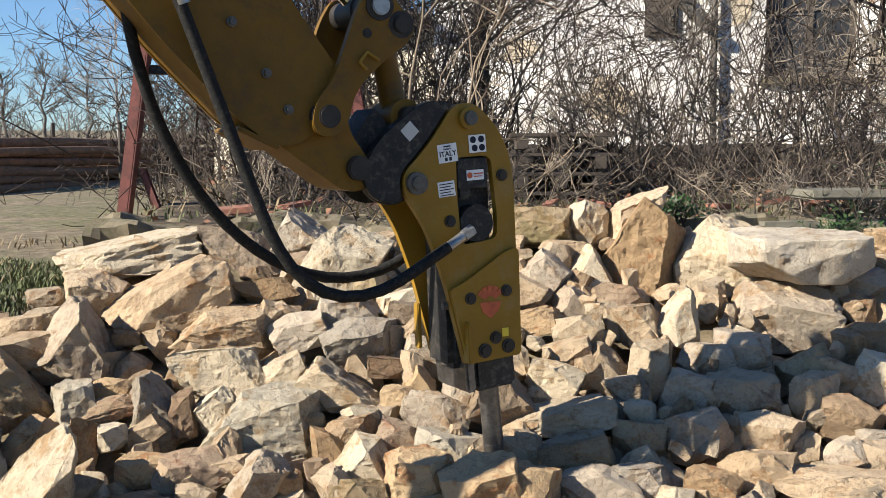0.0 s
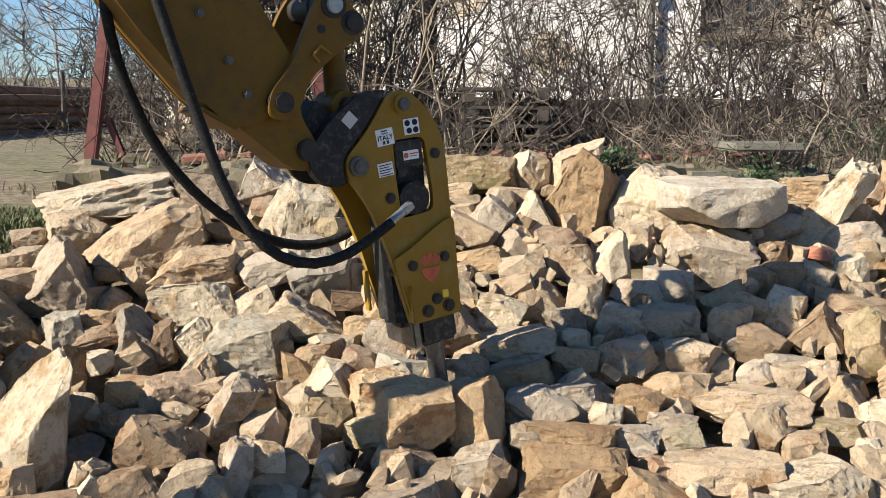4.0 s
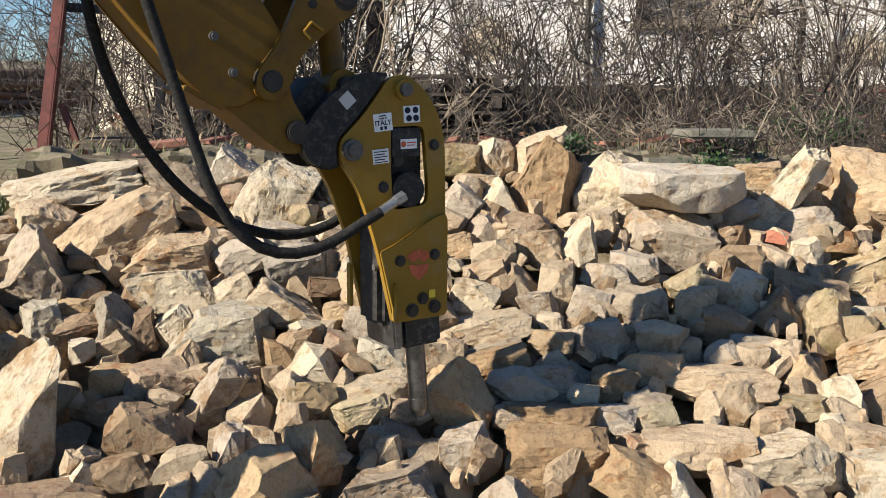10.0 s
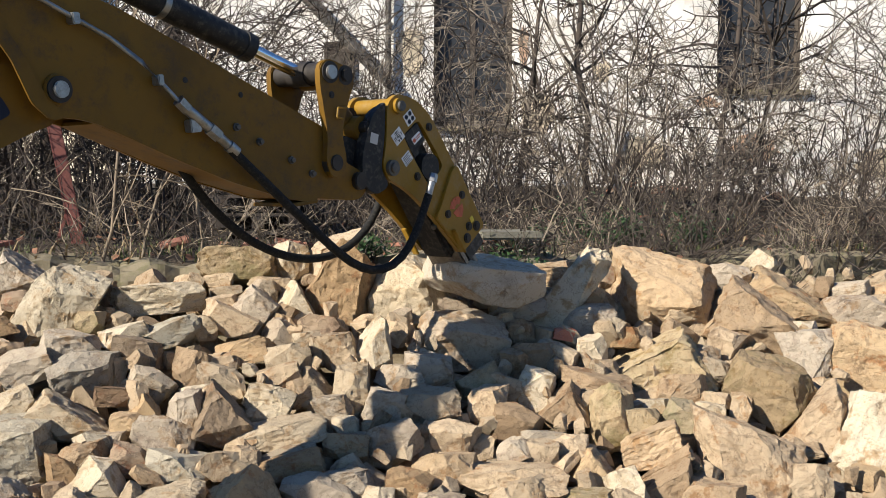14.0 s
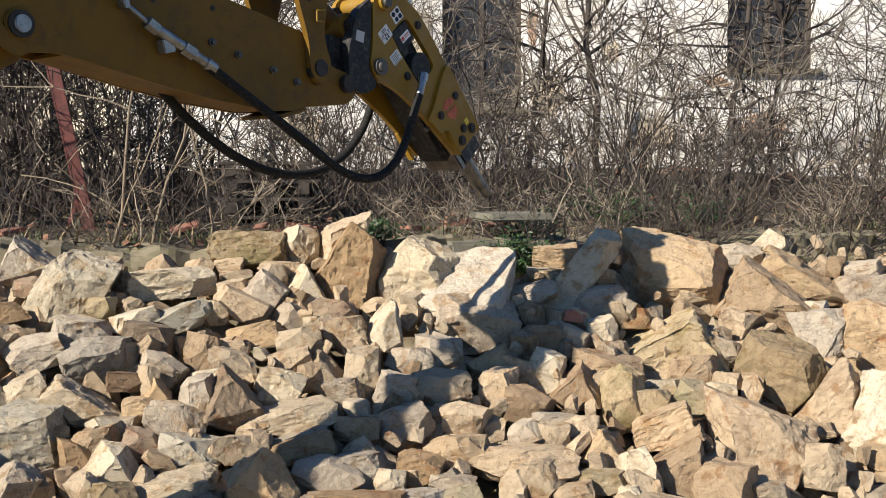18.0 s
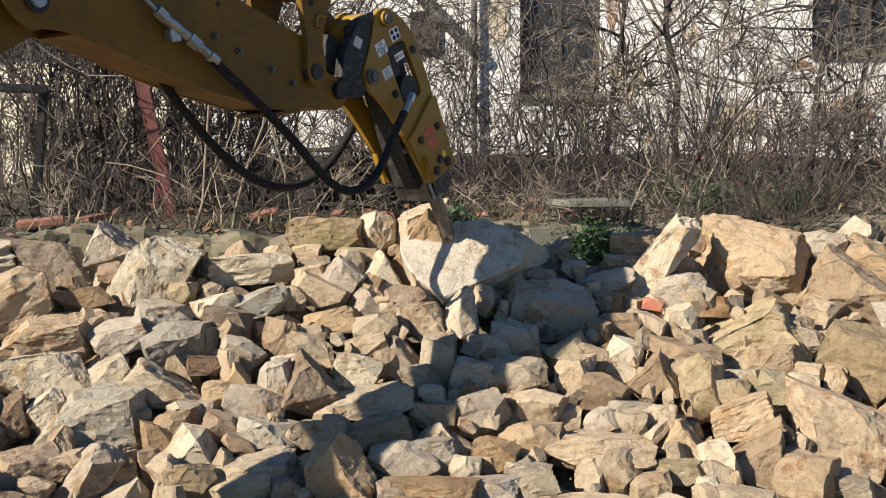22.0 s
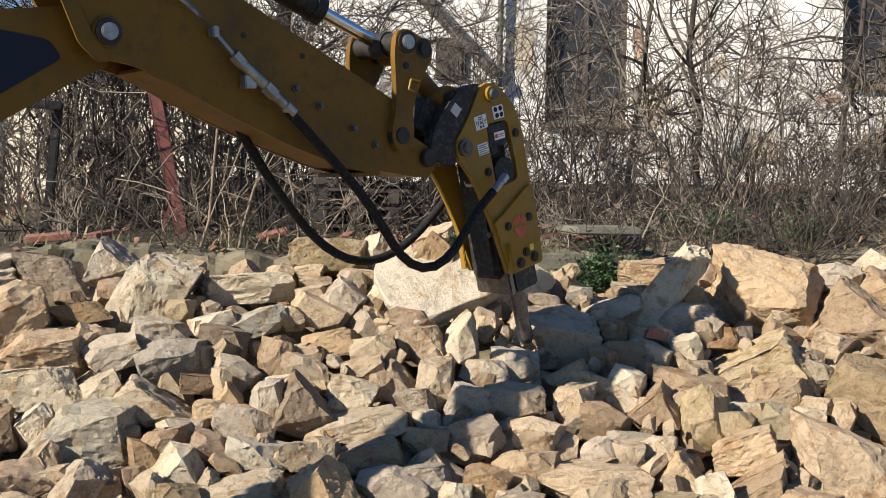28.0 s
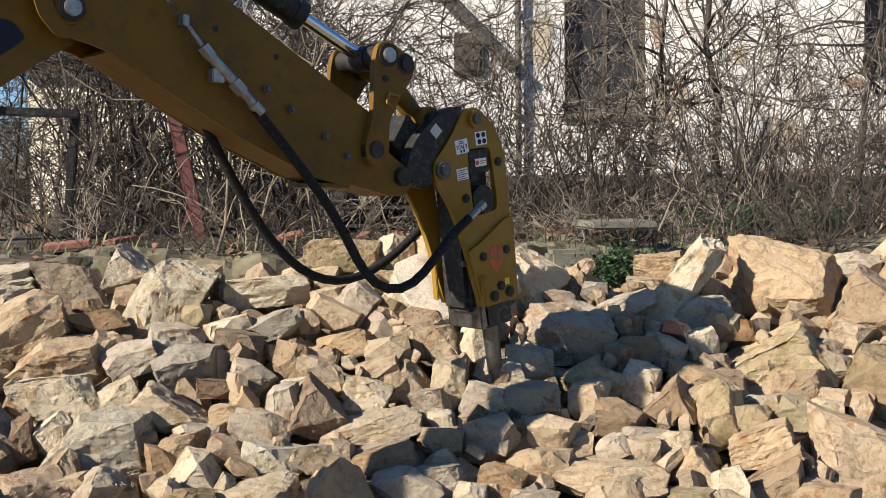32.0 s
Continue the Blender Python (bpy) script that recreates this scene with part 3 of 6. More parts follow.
part("rubbing_plate", plate(bmesh.new(), rounded([(-1.42, 0.50), (-1.365, 0.35), (-1.30, 0.285), (-1.24, 0.295), (-1.31, 0.375), (-1.375, 0.52), (-1.50, 0.735), (-1.565, 0.735)], [0.02] * 8), -0.010, -0.0005, 0.003), YELLOW, stick, smooth=True)
# hydraulic line on the side of the stick with its coupling
pts = [Vector(p) for p in ((-1.48, -0.03, 0.77), (-1.30, -0.03, 0.70), (-1.05, -0.03, 0.565), (-0.93, -0.035, 0.475), (-0.84, -0.035, 0.38), (-0.775, -0.035, 0.31))]
vs, fs = tube(pts, [0.0095] * 6, 8)
line = new("steel_line", link_mesh("steel_line", vs, fs, STEEL, True))
line.parent = stick
for x, z, w in ((-1.18, 0.633, 0.03), (-0.86, 0.405, 0.025)):
    part("pipe_clip", box(bmesh.new(), x - w / 2, x + w / 2, -0.05, -0.001, z - 0.02, z + 0.02, 0.004), STEEL, stick)
bm = rod(bmesh.new(), (-0.79, -0.04, 0.325), (-0.755, -0.04, 0.29), 0.026, seg=6)
rod(bm, (-0.755, -0.04, 0.29), (-0.665, -0.045, 0.212), 0.021, seg=14)
rod(bm, (-0.665, -0.045, 0.212), (-0.625, -0.045, 0.177), 0.028, seg=6)
box(bm, -0.75, -0.70, -0.05, -0.002, 0.20, 0.25, 0.004)
part("coupling", bm, STEEL, stick, "grey steel hose coupling", smooth=True)
bm = rod(bmesh.new(), (-0.625, -0.045, 0.177), (-0.58, -0.045, 0.137), 0.019, seg=14)
rod(bm, (-0.58, -0.045, 0.137), (-0.545, -0.045, 0.105), 0.024, seg=14)
part("hose_ferrule", bm, STEEL, stick, smooth=True)

# --- bucket linkage
LINK, TIE, TIE_AT = 0.37, 0.27, Vector((0.355, -0.085))     # the tie hangs from its own pin beside the rod pin


guide = tagged(new("guide_link"))
guide.parent = excavator
# a bent plate that widens at the top, where it takes the rod pin and the tie pin side by side
GUIDE = rounded([(-0.055, 0.03), (-0.045, -0.04), (0.02, -0.058), (0.12, -0.04), (0.24, -0.085), (0.33, -0.135), (0.385, -0.125), (0.40, -0.06), (0.425, -0.01), (0.41, 0.05), (0.33, 0.058), (0.12, 0.035), (0.02, 0.055)],
                [0.03, 0.03, 0.03, 0.06, 0.06, 0.04, 0.04, 0.04, 0.04, 0.04, 0.05, 0.06, 0.03], 4)
for y0, y1 in ((-0.032, -0.004), (0.264, 0.292)):
    part("link_plate", plate(bmesh.new(), GUIDE, y0, y1, 0.004), YELLOW, guide, smooth=True)
bm = bmesh.new()
ring = [(0.225, -0.065), (0.228, -0.02), (0.19, -0.012), (0.182, -0.042)]
for p, q in zip(ring, ring[1:]):
    rod(bm, (p[0], -0.042, p[1]), (q[0], -0.042, q[1]), 0.0045, seg=8)
part("lifting_eye", bm, YELLOW_B, guide, "small bright yellow steel hook", smooth=True)
pin(guide, LINK, 0.0, -0.05, 0.31, 0.028, "rod_pin", STEEL, DARKSTEEL)
pin(guide, TIE_AT.x, TIE_AT.y, -0.045, 0.305, 0.026, "tie_pin", DARKSTEEL, DARKSTEEL)
bolt(guide, 0.28, 0.0, -0.032, 0.010, DARKSTEEL, "plug", 0.004)
tie = tagged(new("tie_link"))
tie.parent = excavator
bm = rod(bmesh.new(), (0.0, 0.13, 0), (TIE, 0.13, 0), 0.036, 0.042, seg=20)
part("tie_bar", bm, YELLOW, tie, "yellow cast tie link", smooth=True)
for x in (0.0, TIE):
    part("tie_eye", rod(bmesh.new(), (x, 0.05, 0), (x, 0.21, 0), 0.052, seg=24), YELLOW, tie, smooth=True)
pin(tie, TIE, 0.0, 0.01, 0.25, 0.028, "hook_pin", DARKSTEEL)

# --- bucket cylinder
barrel = tagged(new("cylinder_barrel"))
barrel.parent = excavator
bm = rod(bmesh.new(), (0.04, 0.13, 0), (0.86, 0.13, 0), 0.052, seg=28)
rod(bm, (0.84, 0.13, 0), (0.885, 0.13, 0), 0.057, seg=28)
part("tube", bm, BLACK, barrel, "black painted cylinder tube", smooth=True)
part("clevis", rod(bmesh.new(), (0, 0.07, 0), (0, 0.19, 0), 0.055, seg=24), BLACK, barrel, smooth=True)
part("band", rod(bmesh.new(), (0.45, 0.13, 0), (0.475, 0.13, 0), 0.0555, seg=28), STEEL, barrel, smooth=True)
ram = tagged(new("cylinder_rod"))
ram.parent = excavator
part("shaft", rod(bmesh.new(), (-0.95, 0.13, 0), (-0.03, 0.13, 0), 0.026, seg=24), CHROME, ram, "bright chromed rod", smooth=True)
part("rod_eye", rod(bmesh.new(), (0, 0.075, 0), (0, 0.185, 0), 0.05, seg=24), DARKSTEEL, ram, smooth=True)

# --- breaker with its hitch
breaker = tagged(new("breaker"))
breaker.parent = excavator
OUT = rounded([(-0.041, -0.03), (0.03, -0.14), (0.088, -0.31), (0.150, -0.578), (0.346, -0.566), (0.346, -0.25), (0.342, 0.04), (0.301, 0.155), (0.213, 0.24), (0.142, 0.238), (0.045, 0.11), (-0.04, 0.03)],
              [0.04, 0.08, 0.05, 0.012, 0.012, 0.06, 0.08, 0.06, 0.045, 0.05, 0.06, 0.04], 4)
HOLE = rounded([(0.141, 0.072), (0.141, -0.066), (0.151, -0.2), (0.279, -0.187), (0.279, -0.108), (0.263, 0.076)], [0.02, 0.01, 0.02, 0.03, 0.01, 0.03], 4)
near = part("side_plate", plate(bmesh.new(), OUT, 0.0, 0.025, 0, HOLE), YELLOW_B, breaker, "yellow breaker side plate with stickers", smooth=True)
part("side_plate", plate(bmesh.new(), OUT, 0.235, 0.26, 0, HOLE), YELLOW_B, breaker, smooth=True)
part("plate_step", plate(bmesh.new(), rounded([(0.098, -0.335), (0.153, -0.576), (0.344, -0.564), (0.346, -0.218), (0.30, -0.228), (0.15, -0.315)], [0.01, 0.012, 0.012, 0.02, 0.03, 0.04]), -0.016, -0.0005, 0.003), YELLOW_B, breaker, smooth=True)
HITCH = rounded([(-0.178, 0.03), (-0.136, -0.05), (-0.045, -0.07), (0.033, 0.0), (0.13, 0.17), (0.14, 0.235), (0.043, 0.247), (-0.042, 0.19), (-0.12, 0.13)], [0.04, 0.05, 0.04, 0.05, 0.05, 0.03, 0.05, 0.05, 0.05])
for y0, y1 in ((0.03, 0.055), (0.205, 0.23)):
    part("hitch_plate", plate(bmesh.new(), HITCH, y0, y1, 0.003), BLACK, breaker, "black hitch bracket", smooth=True)
part("hitch_cheek", plate(bmesh.new(), rounded([(-0.178, 0.03), (-0.136, -0.05), (-0.05, -0.055), (-0.052, 0.03), (0.035, 0.118), (0.135, 0.245), (0.043, 0.25), (-0.042, 0.19), (-0.12, 0.13)], [0.04, 0.05, 0.02, 0.03, 0.02, 0.01, 0.05, 0.05, 0.05]), 0.002, 0.029, 0.003), BLACK, breaker, smooth=True)
part("hitch_bridge", box(bmesh.new(), 0.0, 0.10, 0.056, 0.204, 0.02, 0.18, 0.02), BLACK, breaker)
part("guard", plate(bmesh.new(), rounded([(-0.19, 0.12), (-0.12, 0.07), (-0.05, 0.17), (-0.10, 0.235)], [0.01] * 4), 0.06, 0.20, 0.004), BLACK, breaker)
part("body", box(bmesh.new(), 0.12, 0.285, 0.045, 0.215, -0.60, 0.17, 0.02), BLACK, breaker, "black hydraulic hammer body")
part("valve_block", rod(bmesh.new(), (0.205, -0.004, -0.135), (0.205, 0.10, -0.135), 0.058, seg=20), BLACK, breaker, smooth=True)
part("manifold", box(bmesh.new(), 0.145, 0.20, 0.008, 0.05, -0.06, 0.065, 0.01), BLACK, breaker)
TILT = pose(0.272, 0, -0.60, 0, -4, 0)
bm = box(bmesh.new(), -0.075, 0.075, 0.03, 0.23, -0.075, 0.03, 0.012)
part("lower_housing", bm, HOUSING, breaker, "greasy dark steel tool housing").matrix_local = TILT
bm = box(bmesh.new(), -0.112, -0.078, 0.02, 0.24, -0.07, 0.09, 0.008)
part("retainer", bm, CHISEL, breaker, "scraped steel retainer plate").matrix_local = TILT
bm = rod(bmesh.new(), (0.02, 0.13, -0.02), (0.02, 0.13, -0.285), 0.034, seg=24)
for (za, ra), (zb, rb) in zip(((-0.285, 0.036), (-0.325, 0.034), (-0.348, 0.025)), ((-0.325, 0.034), (-0.348, 0.025), (-0.358, 0.010))):
    rod(bm, (0.02, 0.13, zb), (0.02, 0.13, za), rb, ra, seg=24)
tool = part("chisel", bm, CHISEL, breaker, "worn steel chisel bit", smooth=True)
tool.matrix_local = TILT
for x, z in ((0.187, 0.192), (0.0, 0.0)):
    pin(breaker, x, z, -0.03, 0.29, 0.022, "bracket_pin", BOLT, YELLOW_B if z > 0.1 else BOLT)
for x, z, r in ((0.300, 0.011, 0.013), (0.112, -0.123, 0.013), (0.295, -0.354, 0.013), (0.166, -0.368, 0.013), (0.251, -0.50, 0.014), (0.296, -0.531, 0.016), (0.211, -0.538, 0.016)):
    bolt(breaker, x, z, -0.016 if z < -0.25 else 0.0, r, DARKSTEEL, deep=0.010)
part("rib", box(bmesh.new(), 0.142, 0.152, -0.04, 0.0, -0.57, -0.44, 0.003), YELLOW_B, breaker, "bright yellow welded rib").matrix_local = pose(0, 0, 0)
part("rib", box(bmesh.new(), 0.085, 0.097, 0.20, 0.233, -0.55, -0.40, 0.003), YELLOW_B, breaker)
part("tool_pin", rod(bmesh.new(), (0.09, 0.03, -0.39), (0.13, 0.03, -0.39), 0.012, seg=12), BOLT, breaker, smooth=True)


# stickers: thin plates with printed marks
def sticker(cx, cz, w, h, turn, y=-0.0005):
    """A white sticker on the side plate; returns it and the matrix of its face."""
    m = Matrix.Translation((cx, y, cz)) @ pose(0, 0, 0, 0, -turn, 0)
    s = part("sticker", box(bmesh.new(), -w / 2, w / 2, -0.0015, 0.0, -h / 2, h / 2), WHITE, near, "white printed sticker")
    s.matrix_local = m
    return m


def mark(m, x0, x1, z0, z1, mat=INK, name="print_bar"):
    ob = part(name, box(bmesh.new(), x0, x1, -0.0024, -0.0016, z0, z1), mat, near)
    ob.matrix_local = m


def lettering(m, text, size, x, z, mat):
    cu = bpy.data.curves.new("lettering", "FONT")
    cu.body, cu.size, cu.align_x, cu.extrude, cu.offset = text, size, "CENTER", 0.0004, size * 0.02
    tmp = new("lettering", cu)
    me = bpy.data.meshes.new_from_object(tmp.evaluated_get(bpy.context.evaluated_depsgraph_get()))
    bpy.data.objects.remove(tmp)
    me.materials.clear()
    me.materials.append(mat)
    ob = new("lettering", me)
    ob.parent = near
    ob.matrix_local = m @ Matrix.Translation((x, -0.0022, z)) @ pose(0, 0, 0, 90, 0, 0)


bpy.context.view_layer.update()
m = sticker(0.112, 0.087, 0.066, 0.057, 6)
mark(m, -0.012, 0.012, 0.019, 0.023)
lettering(m, "made in", 0.009, 0.0, 0.0105, INK)
lettering(m, "ITALY", 0.0225, 0.0, -0.009, INK)
mark(m, -0.012, -0.003, -0.024, -0.013)
mark(m, 0.003, 0.012, -0.024, -0.013)
m = sticker(0.217, 0.113, 0.060, 0.055, 3)
for x0, z0 in ((-0.026, 0.002), (0.003, 0.002), (-0.022, -0.024), (0.004, -0.024)):
    bm = rod(bmesh.new(), (x0 + 0.011, -0.0024, z0 + 0.011), (x0 + 0.011, -0.0016, z0 + 0.011), 0.0105, seg=18)
    ob = part("warning_symbol", bm, NAVY, near)
    ob.matrix_local = m
m = sticker(0.104, -0.023, 0.058, 0.047, 5)
for k in range(5):
    mark(m, -0.024, 0.024 - 0.01 * (k % 2), 0.014 - k * 0.0085, 0.017 - k * 0.0085, BLACK)
m = sticker(0.206, 0.016, 0.060, 0.032, 2, -0.0005)
bm = rod(bmesh.new(), (-0.02, -0.0024, 0), (-0.02, -0.0016, 0), 0.0095, seg=18)
part("round_mark", bm, REDPRINT, near).matrix_local = m
mark(m, -0.006, 0.027, 0.002, 0.006, REDPRINT)
mark(m, -0.006, 0.022, -0.006, -0.003, REDPRINT)
part("sticker_backing", box(bmesh.new(), 0.145, 0.25, 0.0005, 0.02, -0.025, 0.068, 0.002), BLACK, breaker)
s = part("warning_sticker", box(bmesh.new(), 0.275, 0.298, -0.0185, -0.0165, -0.50, -0.473), YPRINT, breaker, "small yellow warning sticker")
s = part("hitch_sticker", box(bmesh.new(), -0.022, 0.022, -0.0015, 0.0, -0.022, 0.022), plain("grey_sticker", (0.5, 0.49, 0.46), 0.5, vary=0.1), breaker, "pale grey worn sticker")
s.matrix_local = Matrix.Translation((-0.012, 0.002, 0.158)) @ pose(0, 0, 0, 0, -42, 0)
# red emblem: a fan of strokes over a shield, drawn as plain shapes
for a in (-50, -25, 0, 25, 50):
    ob = part("emblem_stroke", plate(bmesh.new(), [(-0.006, 0.018), (0.006, 0.018), (0.009, 0.052), (-0.009, 0.052)], -0.0015, 0.0, 0), REDPRINT, near)
    ob.matrix_local = Matrix.Translation((0.236, -0.0165, -0.385)) @ pose(0, 0, 0, 0, a, 0)
ob = part("emblem_shield", plate(bmesh.new(), [(-0.038, 0.0), (-0.028, -0.03), (0.0, -0.052), (0.028, -0.03), (0.038, 0.0)], -0.0015, 0.0, 0), REDPRINT, near, "red shield emblem")
ob.matrix_local = Matrix.Translation((0.236, -0.0165, -0.385))
# hose fittings on the breaker
bm = rod(bmesh.new(), (0.165, -0.045, -0.150), (0.13, -0.05, -0.168), 0.02, seg=6)
rod(bm, (0.13, -0.05, -0.168), (0.07, -0.055, -0.20), 0.016, seg=14)
part("hose_fitting", bm, STEEL, breaker, "bright steel hose fitting", smooth=True)
bm = rod(bmesh.new(), (0.17, 0.285, -0.19), (0.11, 0.29, -0.24), 0.017, seg=12)
part("hose_fitting", bm, STEEL, breaker, smooth=True)

# --- hoses in short rigid lengths
NSEG = 22
HOSES = (("near", Vector((-0.565, -0.045, 0.115)), Vector((0.72, 0.0, -0.69)), Vector((0.07, -0.055, -0.20)), Vector((-0.88, 0.0, -0.48)), 1.36, 0.62),
         ("far", Vector((-0.66, 0.18, 0.07)), Vector((0.55, 0.1, -0.83)), Vector((0.11, 0.29, -0.24)), Vector((-0.84, 0.0, -0.54)), 1.42, 0.62))
hose_parts = []
for *_rest, length, _pull in HOSES:
    seg_len = length / NSEG
    bm = rod(bmesh.new(), (-seg_len * 0.62, 0, 0), (seg_len * 0.62, 0, 0), 0.0178, seg=14)
    first = part("hose_segment", bm, RUBBER, excavator, "black rubber hydraulic hose", smooth=True)
    row = [first]
    for k in range(1, NSEG):
        o = first.copy()
        scene.collection.objects.link(o)
        o.parent = excavator
        row.append(o)
    hose_parts.append(row)

# ================= stones =================
def rock_mesh(seed, fine=0.13, kind="block"):
    """A broken stone in a box of one metre: a block with chopped corners, its faces then split, stepped and roughened."""
    r = random.Random(seed)
    bm = bmesh.new()
    bmesh.ops.create_cube(bm, size=2.6)
    planes = []
    tilt = {"slab": 0.07, "round": 0.2}.get(kind, 0.13)
    for ax in range(3):
        for sg in (-1, 1):
            n = Vector([r.gauss(0, tilt) for _ in range(3)])
            n[ax] += sg
            planes.append((n.normalized(), r.uniform(0.86, 1.0)))
    corners = [Vector((i, j, k)) for i in (-1, 1) for j in (-1, 1) for k in (-1, 1)]
    r.shuffle(corners)
    for c in corners[:{"slab": 5, "round": 8}.get(kind, 6)]:
        n = Vector([v * r.uniform(0.25, 1.0) for v in c]).normalized()
        planes.append((n, r.uniform(0.92, 1.14)))
    for _ in range({"slab": 2, "round": 10}.get(kind, 4)):
        n = Vector([r.gauss(0, 1) for _ in range(3)]).normalized()
        planes.append((n, r.uniform(0.88, 1.02) if kind == "round" else r.uniform(0.95, 1.15)))
    if kind == "wedge":
        planes += [(Vector((0.80, -0.15, r.uniform(0.45, 0.6))).normalized(), 0.55), (Vector((-0.80, -0.2, r.uniform(0.4, 0.6))).normalized(), 0.58)]
    if kind in ("wl", "wr"):
        sg = 1 if kind == "wl" else -1
        planes += [(Vector((0.62 * sg, -0.1, 0.78)).normalized(), 0.42), (Vector((-0.95 * sg, -0.1, 0.3)).normalized(), 0.78)]
    for n, d in planes:
        cut = bmesh.ops.bisect_plane(bm, geom=bm.verts[:] + bm.edges[:] + bm.faces[:], plane_co=n * d, plane_no=n, clear_outer=True)
        edges = [e for e in cut["geom_cut"] if isinstance(e, bmesh.types.BMEdge)]
        if edges:
            bmesh.ops.edgeloop_fill(bm, edges=edges)
    if fine < 0.3:
        bmesh.ops.bevel(bm, geom=bm.edges[:], offset=0.045 if kind == "round" else 0.018, segments=1, affect="EDGES", clamp_overlap=True)
    bmesh.ops.triangulate(bm, faces=bm.faces)
    for _ in range(6):
        long = [e for e in bm.edges if e.calc_length() > fine * 1.6]
        if not long:
            break
        bmesh.ops.subdivide_edges(bm, edges=long, cuts=1)
        bmesh.ops.triangulate(bm, faces=[f for f in bm.faces if len(f.verts) > 3])
    bm.normal_update()
    seat = Vector((seed * 1.7, seed * 0.9, seed * 0.3))
    bed = Vector((r.gauss(0, 0.25), r.gauss(0, 0.25), 1)).normalized()      # bedding planes of the rock
    beds, depth = r.uniform(2.5, 4.5), r.choice((0.0, 0.0, 0.02, 0.04)) if kind != "round" else 0.0
    move = []
    for q in bm.verts:
        s = q.co + seat
        level = q.co.dot(bed) * beds + 0.5 * noise.noise(s * 1.3)
        step = depth * (level - math.floor(level)) * (1 - abs(q.normal.dot(bed))) + abs(noise.noise(s * 2.3)) * 0.09
        split = noise.cell_vector(s * 2.6 + noise.noise_vector(s * 2.0) * 0.4).dot(q.normal) * 0.028
        w = 0.045 * noise.noise(s * 1.4) + 0.03 * noise.noise(s * 4.1) + 0.026 * noise.noise(s * 8.5) + 0.02 * noise.noise(s * 17.0) + split - step
        move.append(q.co + q.normal * w)
    for q, p in zip(bm.verts, move):
        q.co = p
    c = np.array([q.co for q in bm.verts])
    lo, hi = c.min(0), c.max(0)
    for q in bm.verts:
        q.co = Vector((np.array(q.co) - (lo + hi) / 2) / (hi - lo))
    bmesh.ops.recalc_face_normals(bm, faces=bm.faces)
    me = bpy.data.meshes.new("stone")
    bm.to_mesh(me)
    bm.free()
    me.shade_smooth()
    me.set_sharp_from_angle(angle=radians(16))
    return me


KINDS = (("block", 24), ("slab", 8), ("wedge", 6), ("wl", 4), ("wr", 4), ("round", 6))
SHAPES = {(k, big): [rock_mesh(100 * i + s, 0.098 if big else 0.15, k) for s in range(n)] for i, (k, n) in enumerate(KINDS) for big in (True, False)}
TONE = {"t": "tan", "T": "smooth tan", "w": "pale whitish", "g": "grey", "o": "ochre", "b": "brown", "p": "grey-brown", "m": "moss-stained", "r": "red"}
made_shapes = {}
pick = random.Random(11)
STONES = []


def shaped(tone, kind, big, index):
    key = (tone, kind, big, index)
    if key not in made_shapes:
        me = SHAPES[kind, big][index].copy()
        me.materials.append(ROCK[tone])
        made_shapes[key] = me
    return made_shapes[key]


def size_word(s):
    return "large" if s > 0.36 else "small" if s < 0.16 else "fist-sized" if s < 0.1 else "middling"


def stone(tone, x, y, z, wide, deep, high, lean=0, yaw=0, kind="block"):
    """A broken stone of the heap: centre, size, lean in its upright plane, heading and kind of shape."""
    big = max(wide, high) > 0.26
    ob = new("stone", shaped(tone, kind, big, pick.randrange(len(SHAPES[kind, big]))))
    turn = pick.choice((0, 180)) if kind in ("block", "slab", "round") else 0
    over = pick.choice((0, 180)) if kind in ("block", "slab", "round") else 0
    ob.matrix_world = pose(x, y, z, 0, -lean, yaw) @ pose(0, 0, 0, pick.uniform(-8, 8) + over, pick.uniform(-3, 3), pick.uniform(-9, 9) + turn) @ Matrix.Diagonal((wide * 1.08, deep * 1.08, high * 1.08, 1))
    tagged(ob, f"{size_word(max(wide, high))} {TONE[tone]} broken limestone lying in the heap" if tone != "r" else "small red brick fragment lying among the stones",
           "stone" if tone != "r" else "brick", "stones of the heap")
    STONES.append((x, y, z, max(wide, high)))
    return ob


stone("g", -0.82, 5.58, 1.14, 0.36, 0.21, 0.18, -10, 7, "block")
stone("g", -1.01, 5.65, 1.18, 0.27, 0.15, 0.11, 0, 9, "block")
stone("t", -1.03, 5.19, 0.93, 0.53, 0.31, 0.26, 28, 14, "block")
stone("g", -0.53, 5.64, 1.17, 0.29, 0.24, 0.27, 0, 4, "wl")
stone("b", -0.55, 5.46, 1.09, 0.11, 0.08, 0.09, 0, 4, "block")
stone("w", -0.36, 5.41, 1.07, 0.29, 0.30, 0.42, -32, 2, "block")
stone("o", -0.66, 5.27, 0.99, 0.25, 0.13, 0.10, 5, 6, "block")
stone("b", -0.72, 5.37, 1.04, 0.14, 0.10, 0.06, -10, 6, "slab")
stone("g", -0.30, 5.11, 0.90, 0.25, 0.18, 0.17, -8, 2, "block")
stone("m", -0.22, 5.26, 0.99, 0.13, 0.11, 0.13, 0, 1, "block")
stone("w", 0.09, 5.48, 1.09, 0.43, 0.22, 0.14, 4, -2, "slab")
stone("w", -0.07, 5.17, 0.94, 0.23, 0.14, 0.12, 14, -1, "block")
stone("t", -0.17, 5.33, 1.03, 0.11, 0.08, 0.07, 0, 0, "block")
stone("w", 0.13, 5.19, 0.95, 0.25, 0.15, 0.13, 14, -3, "block")
